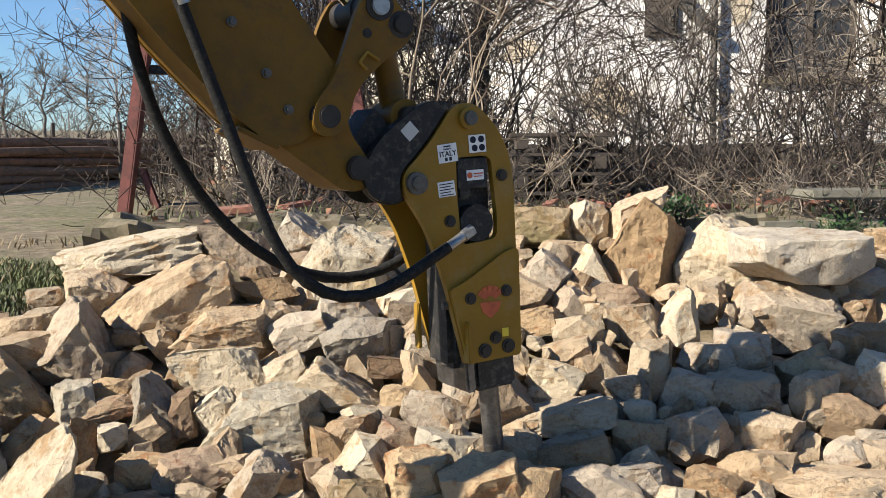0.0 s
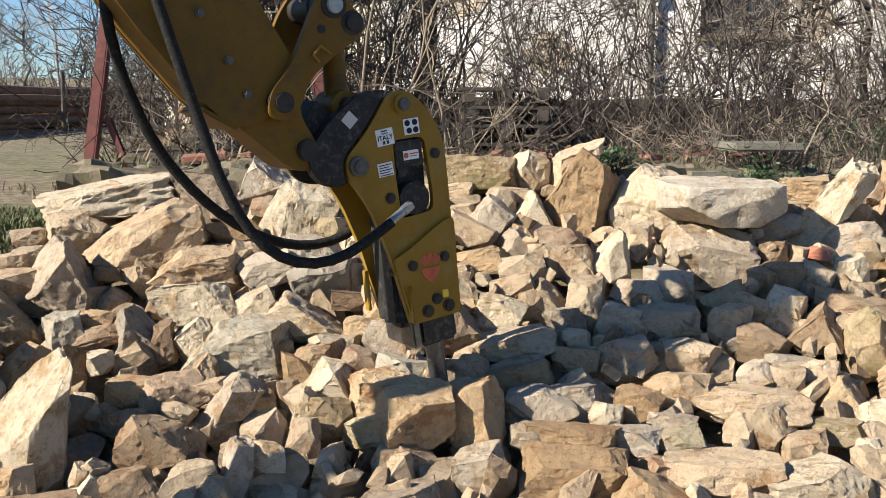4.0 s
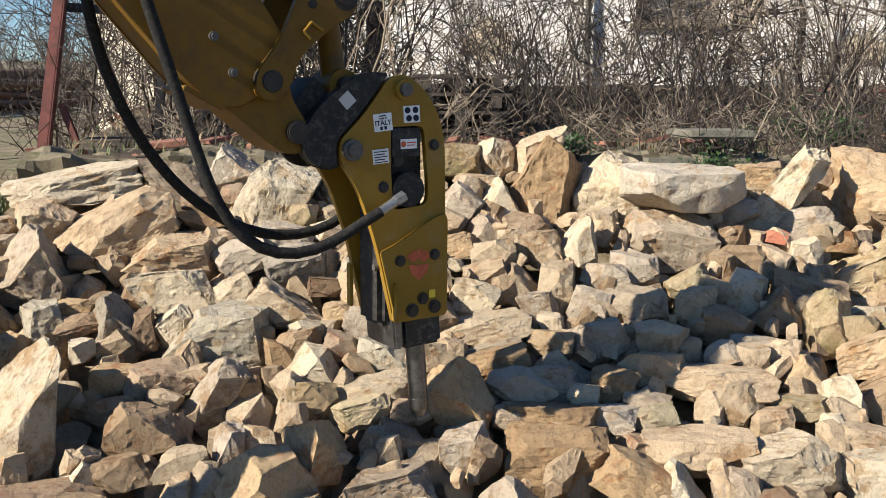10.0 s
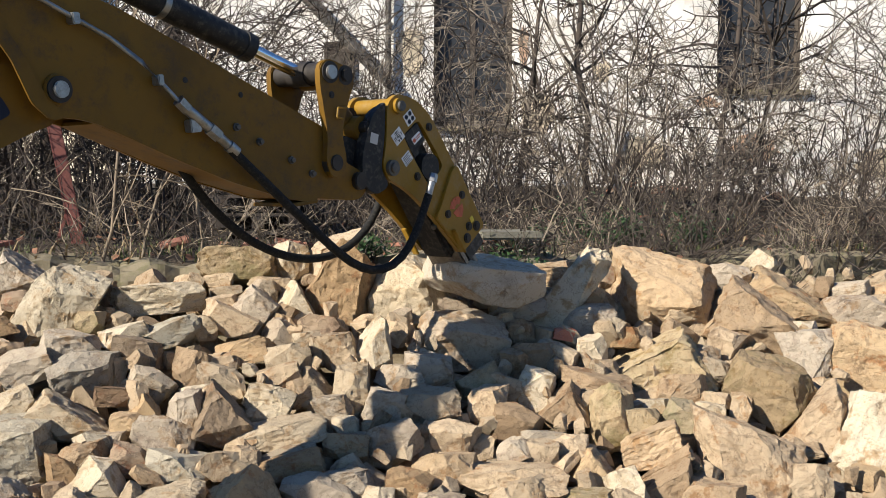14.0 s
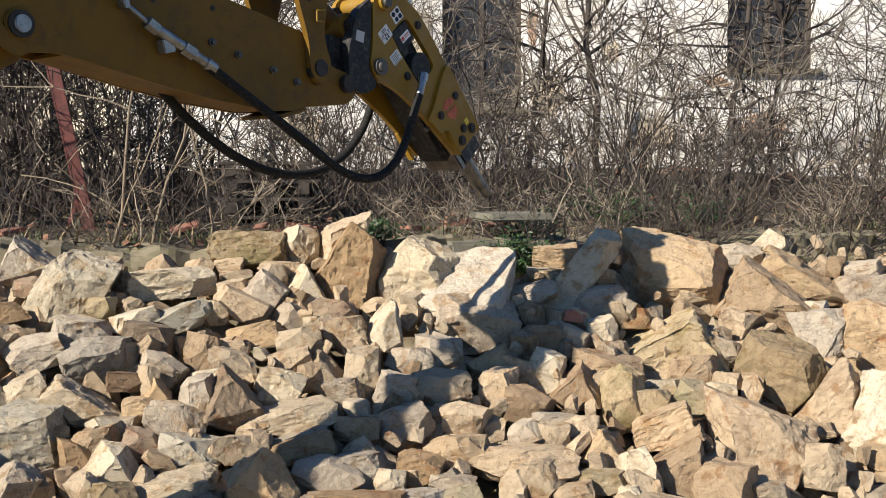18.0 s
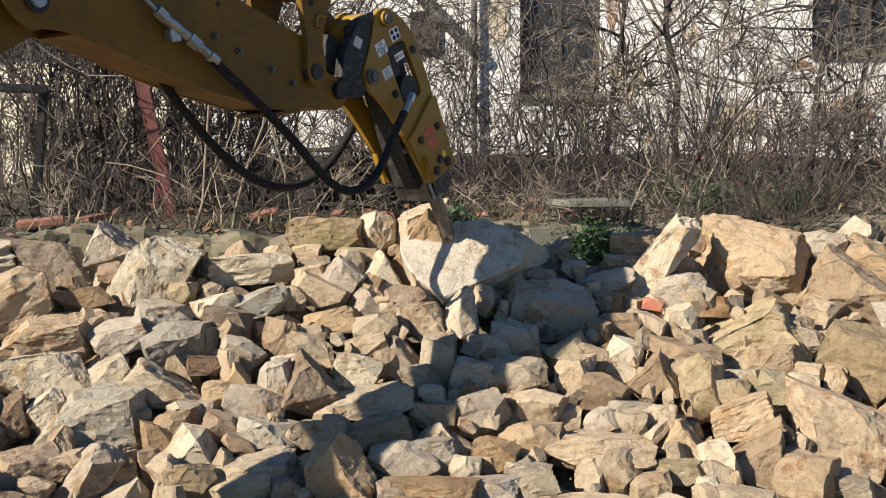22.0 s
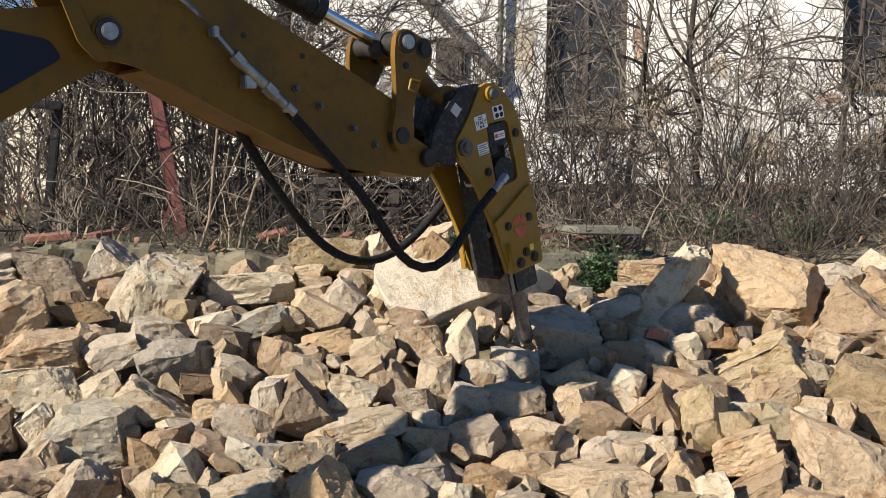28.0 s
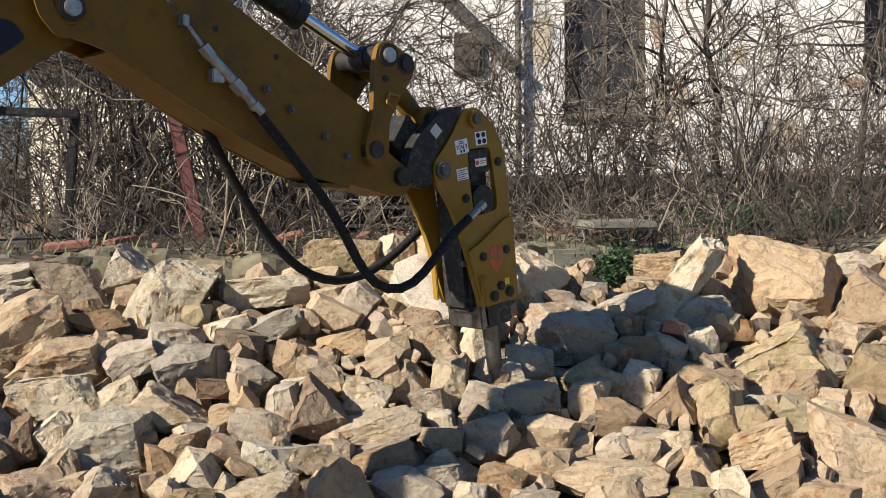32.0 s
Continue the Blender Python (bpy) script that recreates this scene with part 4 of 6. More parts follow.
stone("g", -0.49, 4.99, 0.85, 0.24, 0.15, 0.14, 14, 4, "block")
stone("t", -0.79, 5.03, 0.86, 0.40, 0.22, 0.17, -4, 7, "block")
stone("g", -0.24, 4.94, 0.82, 0.30, 0.20, 0.20, 18, 1, "block")
stone("g", -0.02, 5.05, 0.88, 0.22, 0.16, 0.15, -10, -1, "block")
stone("g", 0.03, 4.86, 0.78, 0.20, 0.13, 0.13, -18, -2, "block")
stone("t", 0.21, 4.94, 0.82, 0.17, 0.15, 0.20, 0, -4, "block")
stone("b", -0.58, 5.09, 0.90, 0.18, 0.12, 0.10, 0, 5, "block")
stone("w", 0.27, 5.23, 0.97, 0.13, 0.10, 0.11, 0, -4, "block")
stone("m", 0.49, 5.70, 1.22, 0.39, 0.24, 0.21, 5, -6, "block")
stone("w", 0.74, 5.69, 1.24, 0.18, 0.16, 0.21, -12, -9, "round")
stone("t", 0.98, 5.67, 1.29, 0.24, 0.24, 0.32, -28, -11, "wr")
stone("w", 0.73, 5.42, 1.06, 0.18, 0.16, 0.21, -6, -9, "wedge")
stone("g", 0.51, 5.35, 1.03, 0.19, 0.17, 0.21, -38, -7, "block")
stone("t", 0.38, 5.60, 1.16, 0.14, 0.09, 0.07, 0, -5, "block")
stone("w", 0.40, 5.50, 1.11, 0.15, 0.09, 0.06, 3, -6, "slab")
stone("t", 0.38, 5.41, 1.06, 0.15, 0.10, 0.09, 5, -6, "block")
stone("t", 0.64, 5.56, 1.14, 0.24, 0.12, 0.07, 0, -8, "slab")
stone("g", 0.58, 5.49, 1.11, 0.13, 0.11, 0.12, 0, -8, "block")
stone("g", 0.63, 5.19, 0.95, 0.18, 0.13, 0.13, 8, -8, "wedge")
stone("b", 0.81, 5.21, 0.96, 0.21, 0.13, 0.12, -8, -10, "block")
stone("t", 0.39, 5.27, 0.99, 0.24, 0.16, 0.14, -22, -6, "block")
stone("o", 0.44, 5.07, 0.88, 0.26, 0.17, 0.11, 12, -7, "slab")
stone("w", 0.62, 4.98, 0.84, 0.21, 0.15, 0.16, 5, -9, "block")
stone("t", 0.86, 5.03, 0.87, 0.19, 0.15, 0.17, 0, -11, "block")
stone("w", 1.04, 5.00, 0.91, 0.17, 0.17, 0.23, -14, -13, "wedge")
stone("t", 1.16, 5.14, 0.93, 0.09, 0.08, 0.12, 0, -14, "block")
stone("g", 1.49, 5.14, 0.89, 0.43, 0.29, 0.27, -12, -18, "block")
stone("g", 1.69, 5.39, 1.06, 0.13, 0.09, 0.09, 0, -19, "block")
stone("g", 1.50, 5.33, 1.03, 0.15, 0.10, 0.09, 0, -17, "block")
stone("t", 0.30, 4.97, 0.84, 0.15, 0.10, 0.09, 5, -5, "block")
stone("w", 0.45, 4.92, 0.82, 0.08, 0.06, 0.06, 0, -7, "block")
stone("w", 0.71, 5.11, 0.92, 0.10, 0.07, 0.07, 0, -9, "block")
stone("o", 2.10, 5.59, 1.15, 0.27, 0.16, 0.14, 0, -22, "block")
stone("w", 1.97, 5.43, 1.07, 0.21, 0.15, 0.09, -4, -21, "slab")
stone("g", 1.83, 5.30, 1.00, 0.28, 0.16, 0.10, 12, -20, "slab")
stone("t", 1.77, 5.13, 0.92, 0.15, 0.12, 0.13, 0, -21, "round")
stone("w", 2.11, 5.33, 1.08, 0.17, 0.21, 0.57, -37, -23, "slab")
stone("t", 2.29, 5.42, 1.07, 0.12, 0.10, 0.12, 0, -24, "block")
stone("g", 2.17, 5.22, 0.96, 0.29, 0.18, 0.15, 5, -24, "block")
stone("r", 1.97, 5.04, 0.92, 0.11, 0.07, 0.06, -4, -23, "block")
stone("w", 2.07, 4.96, 0.83, 0.16, 0.15, 0.20, -14, -24, "block")
stone("t", 1.90, 4.93, 0.82, 0.17, 0.13, 0.13, -20, -23, "block")
stone("t", 1.76, 4.95, 0.83, 0.21, 0.14, 0.12, 0, -21, "block")
stone("o", 2.31, 5.07, 0.89, 0.14, 0.10, 0.11, 0, -26, "block")
stone("T", 2.67, 5.40, 1.06, 0.55, 0.42, 0.44, -12, -28, "round")
stone("m", 2.42, 4.92, 0.79, 0.56, 0.33, 0.28, 10, -28, "wr")
stone("g", 3.17, 5.57, 1.14, 0.25, 0.16, 0.15, 0, -31, "block")
stone("w", 3.43, 5.66, 1.19, 0.19, 0.15, 0.17, -30, -32, "block")
stone("o", 3.43, 5.38, 1.03, 0.50, 0.31, 0.27, -6, -34, "wl")
stone("t", 3.10, 5.14, 0.94, 0.51, 0.39, 0.41, -10, -32, "wl")
stone("m", 2.86, 4.65, 0.66, 0.42, 0.32, 0.34, -4, -33, "round")
stone("t", 2.54, 4.85, 0.78, 0.20, 0.13, 0.12, 10, -29, "block")
stone("t", 2.63, 4.79, 0.75, 0.16, 0.12, 0.13, -20, -30, "block")
stone("w", -0.75, 4.79, 0.73, 0.36, 0.23, 0.21, 4, 7, "block")
stone("w", -0.50, 4.76, 0.73, 0.16, 0.12, 0.13, 18, 4, "block")
stone("w", -0.30, 4.69, 0.69, 0.34, 0.21, 0.18, -8, 2, "wl")
stone("b", -0.12, 4.79, 0.75, 0.16, 0.12, 0.08, -5, -0, "slab")
stone("o", -0.01, 4.71, 0.71, 0.13, 0.10, 0.12, 0, -2, "wedge")
stone("o", -0.08, 4.62, 0.67, 0.12, 0.09, 0.09, 0, -1, "block")
stone("g", 0.05, 4.54, 0.62, 0.24, 0.17, 0.17, -26, -2, "block")
stone("g", 0.15, 4.63, 0.67, 0.14, 0.16, 0.24, 0, -4, "block")
stone("p", 0.31, 4.59, 0.67, 0.26, 0.23, 0.28, -12, -6, "wl")
stone("w", -0.73, 4.55, 0.63, 0.17, 0.13, 0.14, 28, 7, "block")
stone("w", -0.56, 4.54, 0.60, 0.43, 0.27, 0.25, -8, 5, "block")
stone("o", -0.39, 4.50, 0.61, 0.11, 0.08, 0.07, 0, 3, "block")
stone("t", -0.24, 4.46, 0.58, 0.19, 0.13, 0.12, 5, 1, "block")
stone("b", -0.08, 4.42, 0.57, 0.14, 0.10, 0.11, -26, -1, "block")
stone("w", 0.09, 4.38, 0.54, 0.23, 0.15, 0.13, -16, -3, "block")
stone("t", 0.00, 4.33, 0.52, 0.14, 0.08, 0.07, -30, -2, "block")
stone("w", -0.18, 4.31, 0.50, 0.23, 0.17, 0.17, -10, 1, "wedge")
stone("m", -0.20, 4.17, 0.43, 0.20, 0.15, 0.17, 0, 1, "block")
stone("w", 0.05, 4.20, 0.45, 0.29, 0.16, 0.12, 4, -3, "block")
stone("m", -0.02, 4.10, 0.40, 0.23, 0.13, 0.11, 6, -2, "block")
stone("b", 0.15, 4.10, 0.40, 0.14, 0.10, 0.10, 12, -4, "block")
stone("b", -0.86, 4.54, 0.63, 0.12, 0.12, 0.16, 0, 9, "block")
stone("b", -0.77, 4.28, 0.48, 0.24, 0.17, 0.17, 18, 8, "block")
stone("t", -0.62, 4.28, 0.50, 0.13, 0.09, 0.09, 0, 6, "block")
stone("g", -0.54, 4.22, 0.46, 0.13, 0.15, 0.24, -40, 5, "block")
stone("o", -0.43, 4.23, 0.47, 0.10, 0.08, 0.10, 0, 4, "block")
stone("b", -0.34, 4.26, 0.49, 0.09, 0.08, 0.10, 0, 3, "block")
stone("t", -0.73, 4.17, 0.44, 0.13, 0.09, 0.08, 0, 8, "block")
stone("w", -0.28, 4.17, 0.44, 0.07, 0.08, 0.13, -22, 2, "block")
stone("t", 0.31, 4.86, 0.79, 0.20, 0.13, 0.12, -10, -5, "block")
stone("t", 0.57, 4.85, 0.78, 0.18, 0.13, 0.13, 10, -8, "block")
stone("w", 0.69, 4.80, 0.75, 0.21, 0.15, 0.16, 0, -10, "wedge")
stone("w", 0.50, 4.72, 0.71, 0.20, 0.14, 0.14, -20, -8, "block")
stone("w", 0.86, 4.76, 0.73, 0.16, 0.16, 0.22, 4, -12, "block")
stone("g", 0.76, 4.66, 0.69, 0.15, 0.10, 0.10, 6, -11, "block")
stone("w", 0.79, 4.54, 0.63, 0.11, 0.08, 0.08, 0, -12, "block")
stone("w", 0.53, 4.53, 0.61, 0.34, 0.19, 0.12, 8, -9, "slab")
stone("t", 0.52, 4.40, 0.55, 0.24, 0.12, 0.07, 14, -9, "slab")
stone("o", 0.52, 4.33, 0.52, 0.27, 0.15, 0.12, 14, -9, "block")
stone("o", 0.77, 4.43, 0.57, 0.18, 0.12, 0.11, -4, -12, "block")
stone("t", 0.29, 4.37, 0.54, 0.20, 0.14, 0.14, 0, -6, "block")
stone("t", 0.33, 4.21, 0.46, 0.23, 0.15, 0.13, 4, -6, "block")
stone("g", 0.59, 4.19, 0.44, 0.26, 0.18, 0.18, 0, -10, "round")
stone("g", 0.96, 4.46, 0.57, 0.25, 0.18, 0.19, 20, -14, "block")
stone("t", 1.17, 4.62, 0.66, 0.27, 0.19, 0.19, 0, -16, "block")
stone("t", 1.23, 4.45, 0.58, 0.22, 0.15, 0.14, 4, -17, "block")
stone("m", 1.45, 4.78, 0.75, 0.20, 0.14, 0.13, 14, -18, "block")
stone("t", 1.44, 4.62, 0.66, 0.17, 0.15, 0.18, 0, -19, "block")
stone("T", 1.15, 4.28, 0.49, 0.26, 0.17, 0.17, 14, -17, "round")
stone("o", 0.97, 4.20, 0.45, 0.18, 0.13, 0.14, -4, -15, "block")
stone("w", 0.83, 4.13, 0.42, 0.12, 0.10, 0.12, -4, -13, "block")
stone("t", 1.40, 4.20, 0.44, 0.42, 0.23, 0.14, -2, -20, "slab")
stone("m", 1.09, 4.03, 0.37, 0.18, 0.12, 0.11, 4, -17, "block")
stone("g", 1.07, 4.11, 0.41, 0.18, 0.10, 0.07, -4, -17, "slab")
stone("g", 0.92, 4.04, 0.37, 0.18, 0.14, 0.09, -5, -15, "slab")
stone("o", 0.69, 4.04, 0.37, 0.35, 0.18, 0.13, 4, -12, "block")
stone("g", 0.74, 4.22, 0.46, 0.19, 0.14, 0.14, 0, -12, "block")
stone("g", 0.53, 4.04, 0.38, 0.12, 0.09, 0.10, 0, -9, "block")
stone("g", 1.08, 4.82, 0.76, 0.23, 0.15, 0.14, 0, -14, "block")
stone("g", 1.24, 4.87, 0.79, 0.21, 0.16, 0.17, 0, -16, "block")
stone("g", 0.98, 4.64, 0.67, 0.19, 0.15, 0.16, -10, -14, "block")
stone("t", 1.57, 4.74, 0.72, 0.15, 0.12, 0.14, 0, -20, "block")
stone("w", 1.70, 4.73, 0.72, 0.16, 0.14, 0.17, -20, -21, "block")
stone("t", 1.53, 4.51, 0.61, 0.22, 0.16, 0.16, -4, -20, "block")
stone("t", 1.79, 4.62, 0.66, 0.24, 0.18, 0.19, 14, -23, "wr")
stone("t", 2.00, 4.75, 0.72, 0.32, 0.20, 0.12, -12, -24, "slab")
stone("m", 1.97, 4.52, 0.61, 0.20, 0.20, 0.29, -4, -25, "round")
stone("m", 2.09, 4.46, 0.59, 0.17, 0.12, 0.13, 0, -27, "block")
stone("w", 2.19, 4.57, 0.64, 0.18, 0.10, 0.07, 4, -27, "slab")
stone("m", 2.30, 4.47, 0.59, 0.17, 0.15, 0.18, -26, -29, "block")
stone("t", 2.42, 4.68, 0.69, 0.24, 0.16, 0.15, 0, -29, "block")
stone("w", 2.45, 4.50, 0.61, 0.13, 0.10, 0.10, 0, -30, "block")
stone("t", 2.54, 4.59, 0.65, 0.12, 0.09, 0.09, 0, -30, "block")
stone("T", 2.08, 4.34, 0.51, 0.27, 0.25, 0.16, 26, -27, "slab")
stone("t", 2.09, 4.21, 0.46, 0.25, 0.12, 0.06, 36, -28, "slab")
stone("t", 2.05, 4.11, 0.40, 0.21, 0.19, 0.24, -6, -28, "wr")
stone("t", 2.43, 4.24, 0.45, 0.50, 0.34, 0.33, -22, -31, "block")
stone("t", 1.56, 4.32, 0.51, 0.16, 0.12, 0.13, 0, -22, "block")
stone("t", 1.70, 4.34, 0.52, 0.15, 0.13, 0.15, 0, -23, "block")
stone("g", 1.45, 4.34, 0.53, 0.13, 0.10, 0.11, 10, -20, "block")
stone("g", 1.61, 4.40, 0.56, 0.20, 0.11, 0.07, 0, -22, "slab")
stone("o", 1.76, 4.22, 0.46, 0.21, 0.16, 0.17, 0, -24, "wedge")
stone("T", 1.42, 4.10, 0.40, 0.22, 0.17, 0.18, 0, -21, "round")
stone("m", 1.67, 4.06, 0.38, 0.23, 0.13, 0.11, 0, -24, "block")
stone("w", 1.85, 4.08, 0.39, 0.14, 0.15, 0.21, 26, -26, "block")
stone("t", 2.17, 3.98, 0.34, 0.24, 0.19, 0.20, 0, -30, "block")
stone("t", 2.35, 3.91, 0.31, 0.15, 0.11, 0.11, 0, -33, "block")
stone("t", 1.52, 3.98, 0.35, 0.16, 0.11, 0.10, 10, -23, "block")
stone("w", 1.75, 3.97, 0.34, 0.11, 0.08, 0.09, 0, -26, "block")
stone("g", 3.25, 4.91, 0.80, 0.28, 0.21, 0.23, 10, -35, "block")
stone("g", 3.79, 5.21, 0.95, 0.38, 0.25, 0.23, 14, -37, "block")
stone("o", 4.10, 5.32, 1.01, 0.29, 0.21, 0.22, 10, -39, "block")
stone("o", 3.54, 4.81, 0.74, 0.51, 0.37, 0.38, -14, -38, "block")
stone("t", 2.98, 4.41, 0.55, 0.19, 0.23, 0.38, -36, -36, "block")
stone("w", 3.15, 4.26, 0.46, 0.43, 0.39, 0.49, -6, -38, "block")
stone("t", 2.64, 4.04, 0.37, 0.22, 0.18, 0.21, 0, -35, "block")
stone("g", 3.84, 5.41, 1.06, 0.24, 0.15, 0.13, 0, -37, "block")
stone("w", -1.29, 5.57, 1.12, 0.63, 0.31, 0.14, 10, 13, "slab")
stone("t", -1.35, 5.23, 0.96, 0.27, 0.21, 0.24, 0, 15, "block")
stone("g", -1.34, 4.93, 0.81, 0.31, 0.27, 0.34, -6, 16, "wedge")
stone("o", -1.95, 4.87, 0.79, 0.14, 0.09, 0.09, 0, 22, "block")
stone("t", -1.81, 4.90, 0.81, 0.22, 0.12, 0.10, 0, 21, "block")
stone("t", -1.75, 4.77, 0.74, 0.28, 0.14, 0.10, 0, 20, "block")
stone("b", -1.84, 5.00, 0.85, 0.38, 0.19, 0.09, 14, 21, "slab")
stone("t", -1.74, 4.94, 0.83, 0.13, 0.09, 0.09, 0, 20, "block")
stone("t", -1.56, 5.20, 0.96, 0.15, 0.10, 0.09, 0, 17, "block")
stone("t", -1.51, 5.07, 0.89, 0.17, 0.11, 0.11, 10, 17, "block")
stone("t", -1.60, 5.00, 0.86, 0.17, 0.12, 0.12, 0, 18, "block")
stone("t", -1.56, 4.89, 0.80, 0.26, 0.16, 0.13, 8, 18, "block")
stone("o", -1.50, 4.69, 0.69, 0.29, 0.24, 0.27, -12, 18, "wl")
stone("w", -1.66, 4.30, 0.52, 0.44, 0.41, 0.54, -10, 22, "block")
stone("w", -1.18, 4.05, 0.43, 0.28, 0.32, 0.51, -24, 17, "wedge")
stone("b", -1.43, 3.92, 0.30, 0.17, 0.18, 0.27, -22, 21, "wr")
stone("w", -1.56, 3.84, 0.27, 0.17, 0.12, 0.12, -6, 23, "block")
stone("g", -1.45, 3.76, 0.24, 0.15, 0.09, 0.08, 10, 22, "block")
stone("b", -1.12, 3.71, 0.19, 0.47, 0.23, 0.16, 2, 17, "block")
stone("o", -1.31, 3.74, 0.23, 0.12, 0.09, 0.10, 24, 20, "block")
stone("t", -1.43, 3.61, 0.15, 0.24, 0.13, 0.10, 10, 22, "block")
stone("w", -1.25, 3.59, 0.15, 0.22, 0.12, 0.10, 0, 20, "block")
stone("w", -1.14, 3.61, 0.16, 0.16, 0.10, 0.09, -14, 18, "block")
stone("o", -0.89, 3.67, 0.18, 0.26, 0.17, 0.16, -8, 14, "block")
stone("o", -0.93, 4.29, 0.50, 0.17, 0.12, 0.12, -12, 12, "block")
stone("t", -0.80, 4.04, 0.37, 0.24, 0.18, 0.19, -6, 11, "block")
stone("t", -0.84, 3.85, 0.28, 0.18, 0.12, 0.11, 8, 13, "block")
stone("w", -0.98, 3.84, 0.28, 0.13, 0.09, 0.09, 28, 15, "wr")
stone("w", -1.24, 4.58, 0.64, 0.14, 0.15, 0.21, 14, 15, "block")
stone("o", -1.13, 4.66, 0.69, 0.14, 0.09, 0.09, 0, 14, "block")
stone("b", -1.12, 4.57, 0.64, 0.18, 0.10, 0.09, 14, 14, "block")
stone("p", -0.96, 4.56, 0.63, 0.21, 0.20, 0.27, 12, 12, "wedge")
stone("o", -1.17, 4.43, 0.57, 0.13, 0.11, 0.14, -22, 15, "block")
stone("w", -1.07, 4.43, 0.57, 0.10, 0.09, 0.10, 0, 14, "block")
stone("o", -1.35, 4.42, 0.56, 0.14, 0.14, 0.20, -36, 17, "block")
stone("w", -0.65, 3.88, 0.30, 0.20, 0.12, 0.10, 10, 10, "block")
stone("t", -0.54, 3.78, 0.24, 0.17, 0.13, 0.15, -10, 8, "wedge")
stone("t", -0.65, 3.76, 0.24, 0.12, 0.09, 0.09, 0, 10, "block")
stone("g", -0.49, 3.91, 0.30, 0.10, 0.11, 0.23, -10, 7, "slab")
stone("w", -0.39, 3.96, 0.34, 0.13, 0.10, 0.11, 0, 6, "block")
stone("t", -0.32, 3.65, 0.17, 0.33, 0.18, 0.14, 4, 5, "block")
stone("w", -0.60, 3.64, 0.18, 0.12, 0.09, 0.09, 0, 10, "block")
stone("b", -0.69, 3.67, 0.19, 0.11, 0.09, 0.10, 0, 11, "block")
stone("b", 0.12, 3.97, 0.34, 0.16, 0.12, 0.13, 8, -2, "wl")
stone("g", 0.35, 3.91, 0.30, 0.19, 0.15, 0.17, 0, -5, "block")
stone("g", 0.05, 3.73, 0.20, 0.32, 0.23, 0.23, 20, -1, "block")
stone("w", 0.16, 3.64, 0.17, 0.20, 0.14, 0.13, 0, -2, "wedge")
stone("o", 0.66, 3.91, 0.28, 0.41, 0.27, 0.26, 10, -10, "block")
stone("g", 0.49, 3.67, 0.18, 0.22, 0.16, 0.16, 0, -8, "wedge")
stone("o", 0.94, 3.75, 0.21, 0.34, 0.21, 0.19, -26, -14, "block")
stone("t", 1.20, 3.87, 0.27, 0.40, 0.22, 0.18, 0, -18, "block")
stone("w", 1.07, 3.70, 0.19, 0.18, 0.16, 0.21, 0, -16, "wedge")
stone("g", 1.27, 3.67, 0.19, 0.18, 0.14, 0.16, 0, -19, "round")
stone("w", 1.50, 3.80, 0.23, 0.40, 0.27, 0.26, 0, -23, "block")
stone("w", 1.81, 3.74, 0.21, 0.26, 0.21, 0.24, -10, -27, "block")
stone("t", 1.85, 3.89, 0.29, 0.27, 0.16, 0.14, -4, -27, "block")
stone("t", 1.98, 3.76, 0.23, 0.16, 0.14, 0.18, 0, -29, "block")
stone("o", 1.00, 5.52, 1.10, 0.36, 0.33, 0.43, -28, -12, "block")
stone("w", 1.30, 5.48, 1.09, 0.42, 0.33, 0.37, -30, -15, "block")


# stones between and below the ones above, down to the foot of the heap
fill = random.Random(23)
count = 0
for _ in range(6000):
    if count >= 70:
        break
    x, y = fill.uniform(-2.3, 5.4), fill.uniform(3.0, 5.7)
    near_view = -0.42 * y - 0.3 < x < 0.75 * y + 0.5
    if not near_view or (y > 4.7 and x < -1.3 - 0.3 * (5.7 - y)):
        continue
    s = fill.choice((0.10, 0.12, 0.15, 0.19))
    z = heap_z(x, y) + fill.uniform(-0.11, -0.05)
    if any((x - a) ** 2 + (y - b) ** 2 + (z - c) ** 2 < (0.34 * (s + d)) ** 2 for a, b, c, d in STONES):
        continue
    stone(fill.choice("ttwwggobp"), x, y, z, s * fill.uniform(0.9, 1.5), s * fill.uniform(0.8, 1.3), s * fill.uniform(0.6, 1.0), fill.uniform(-25, 25), fill.uniform(-180, 180))
    count += 1


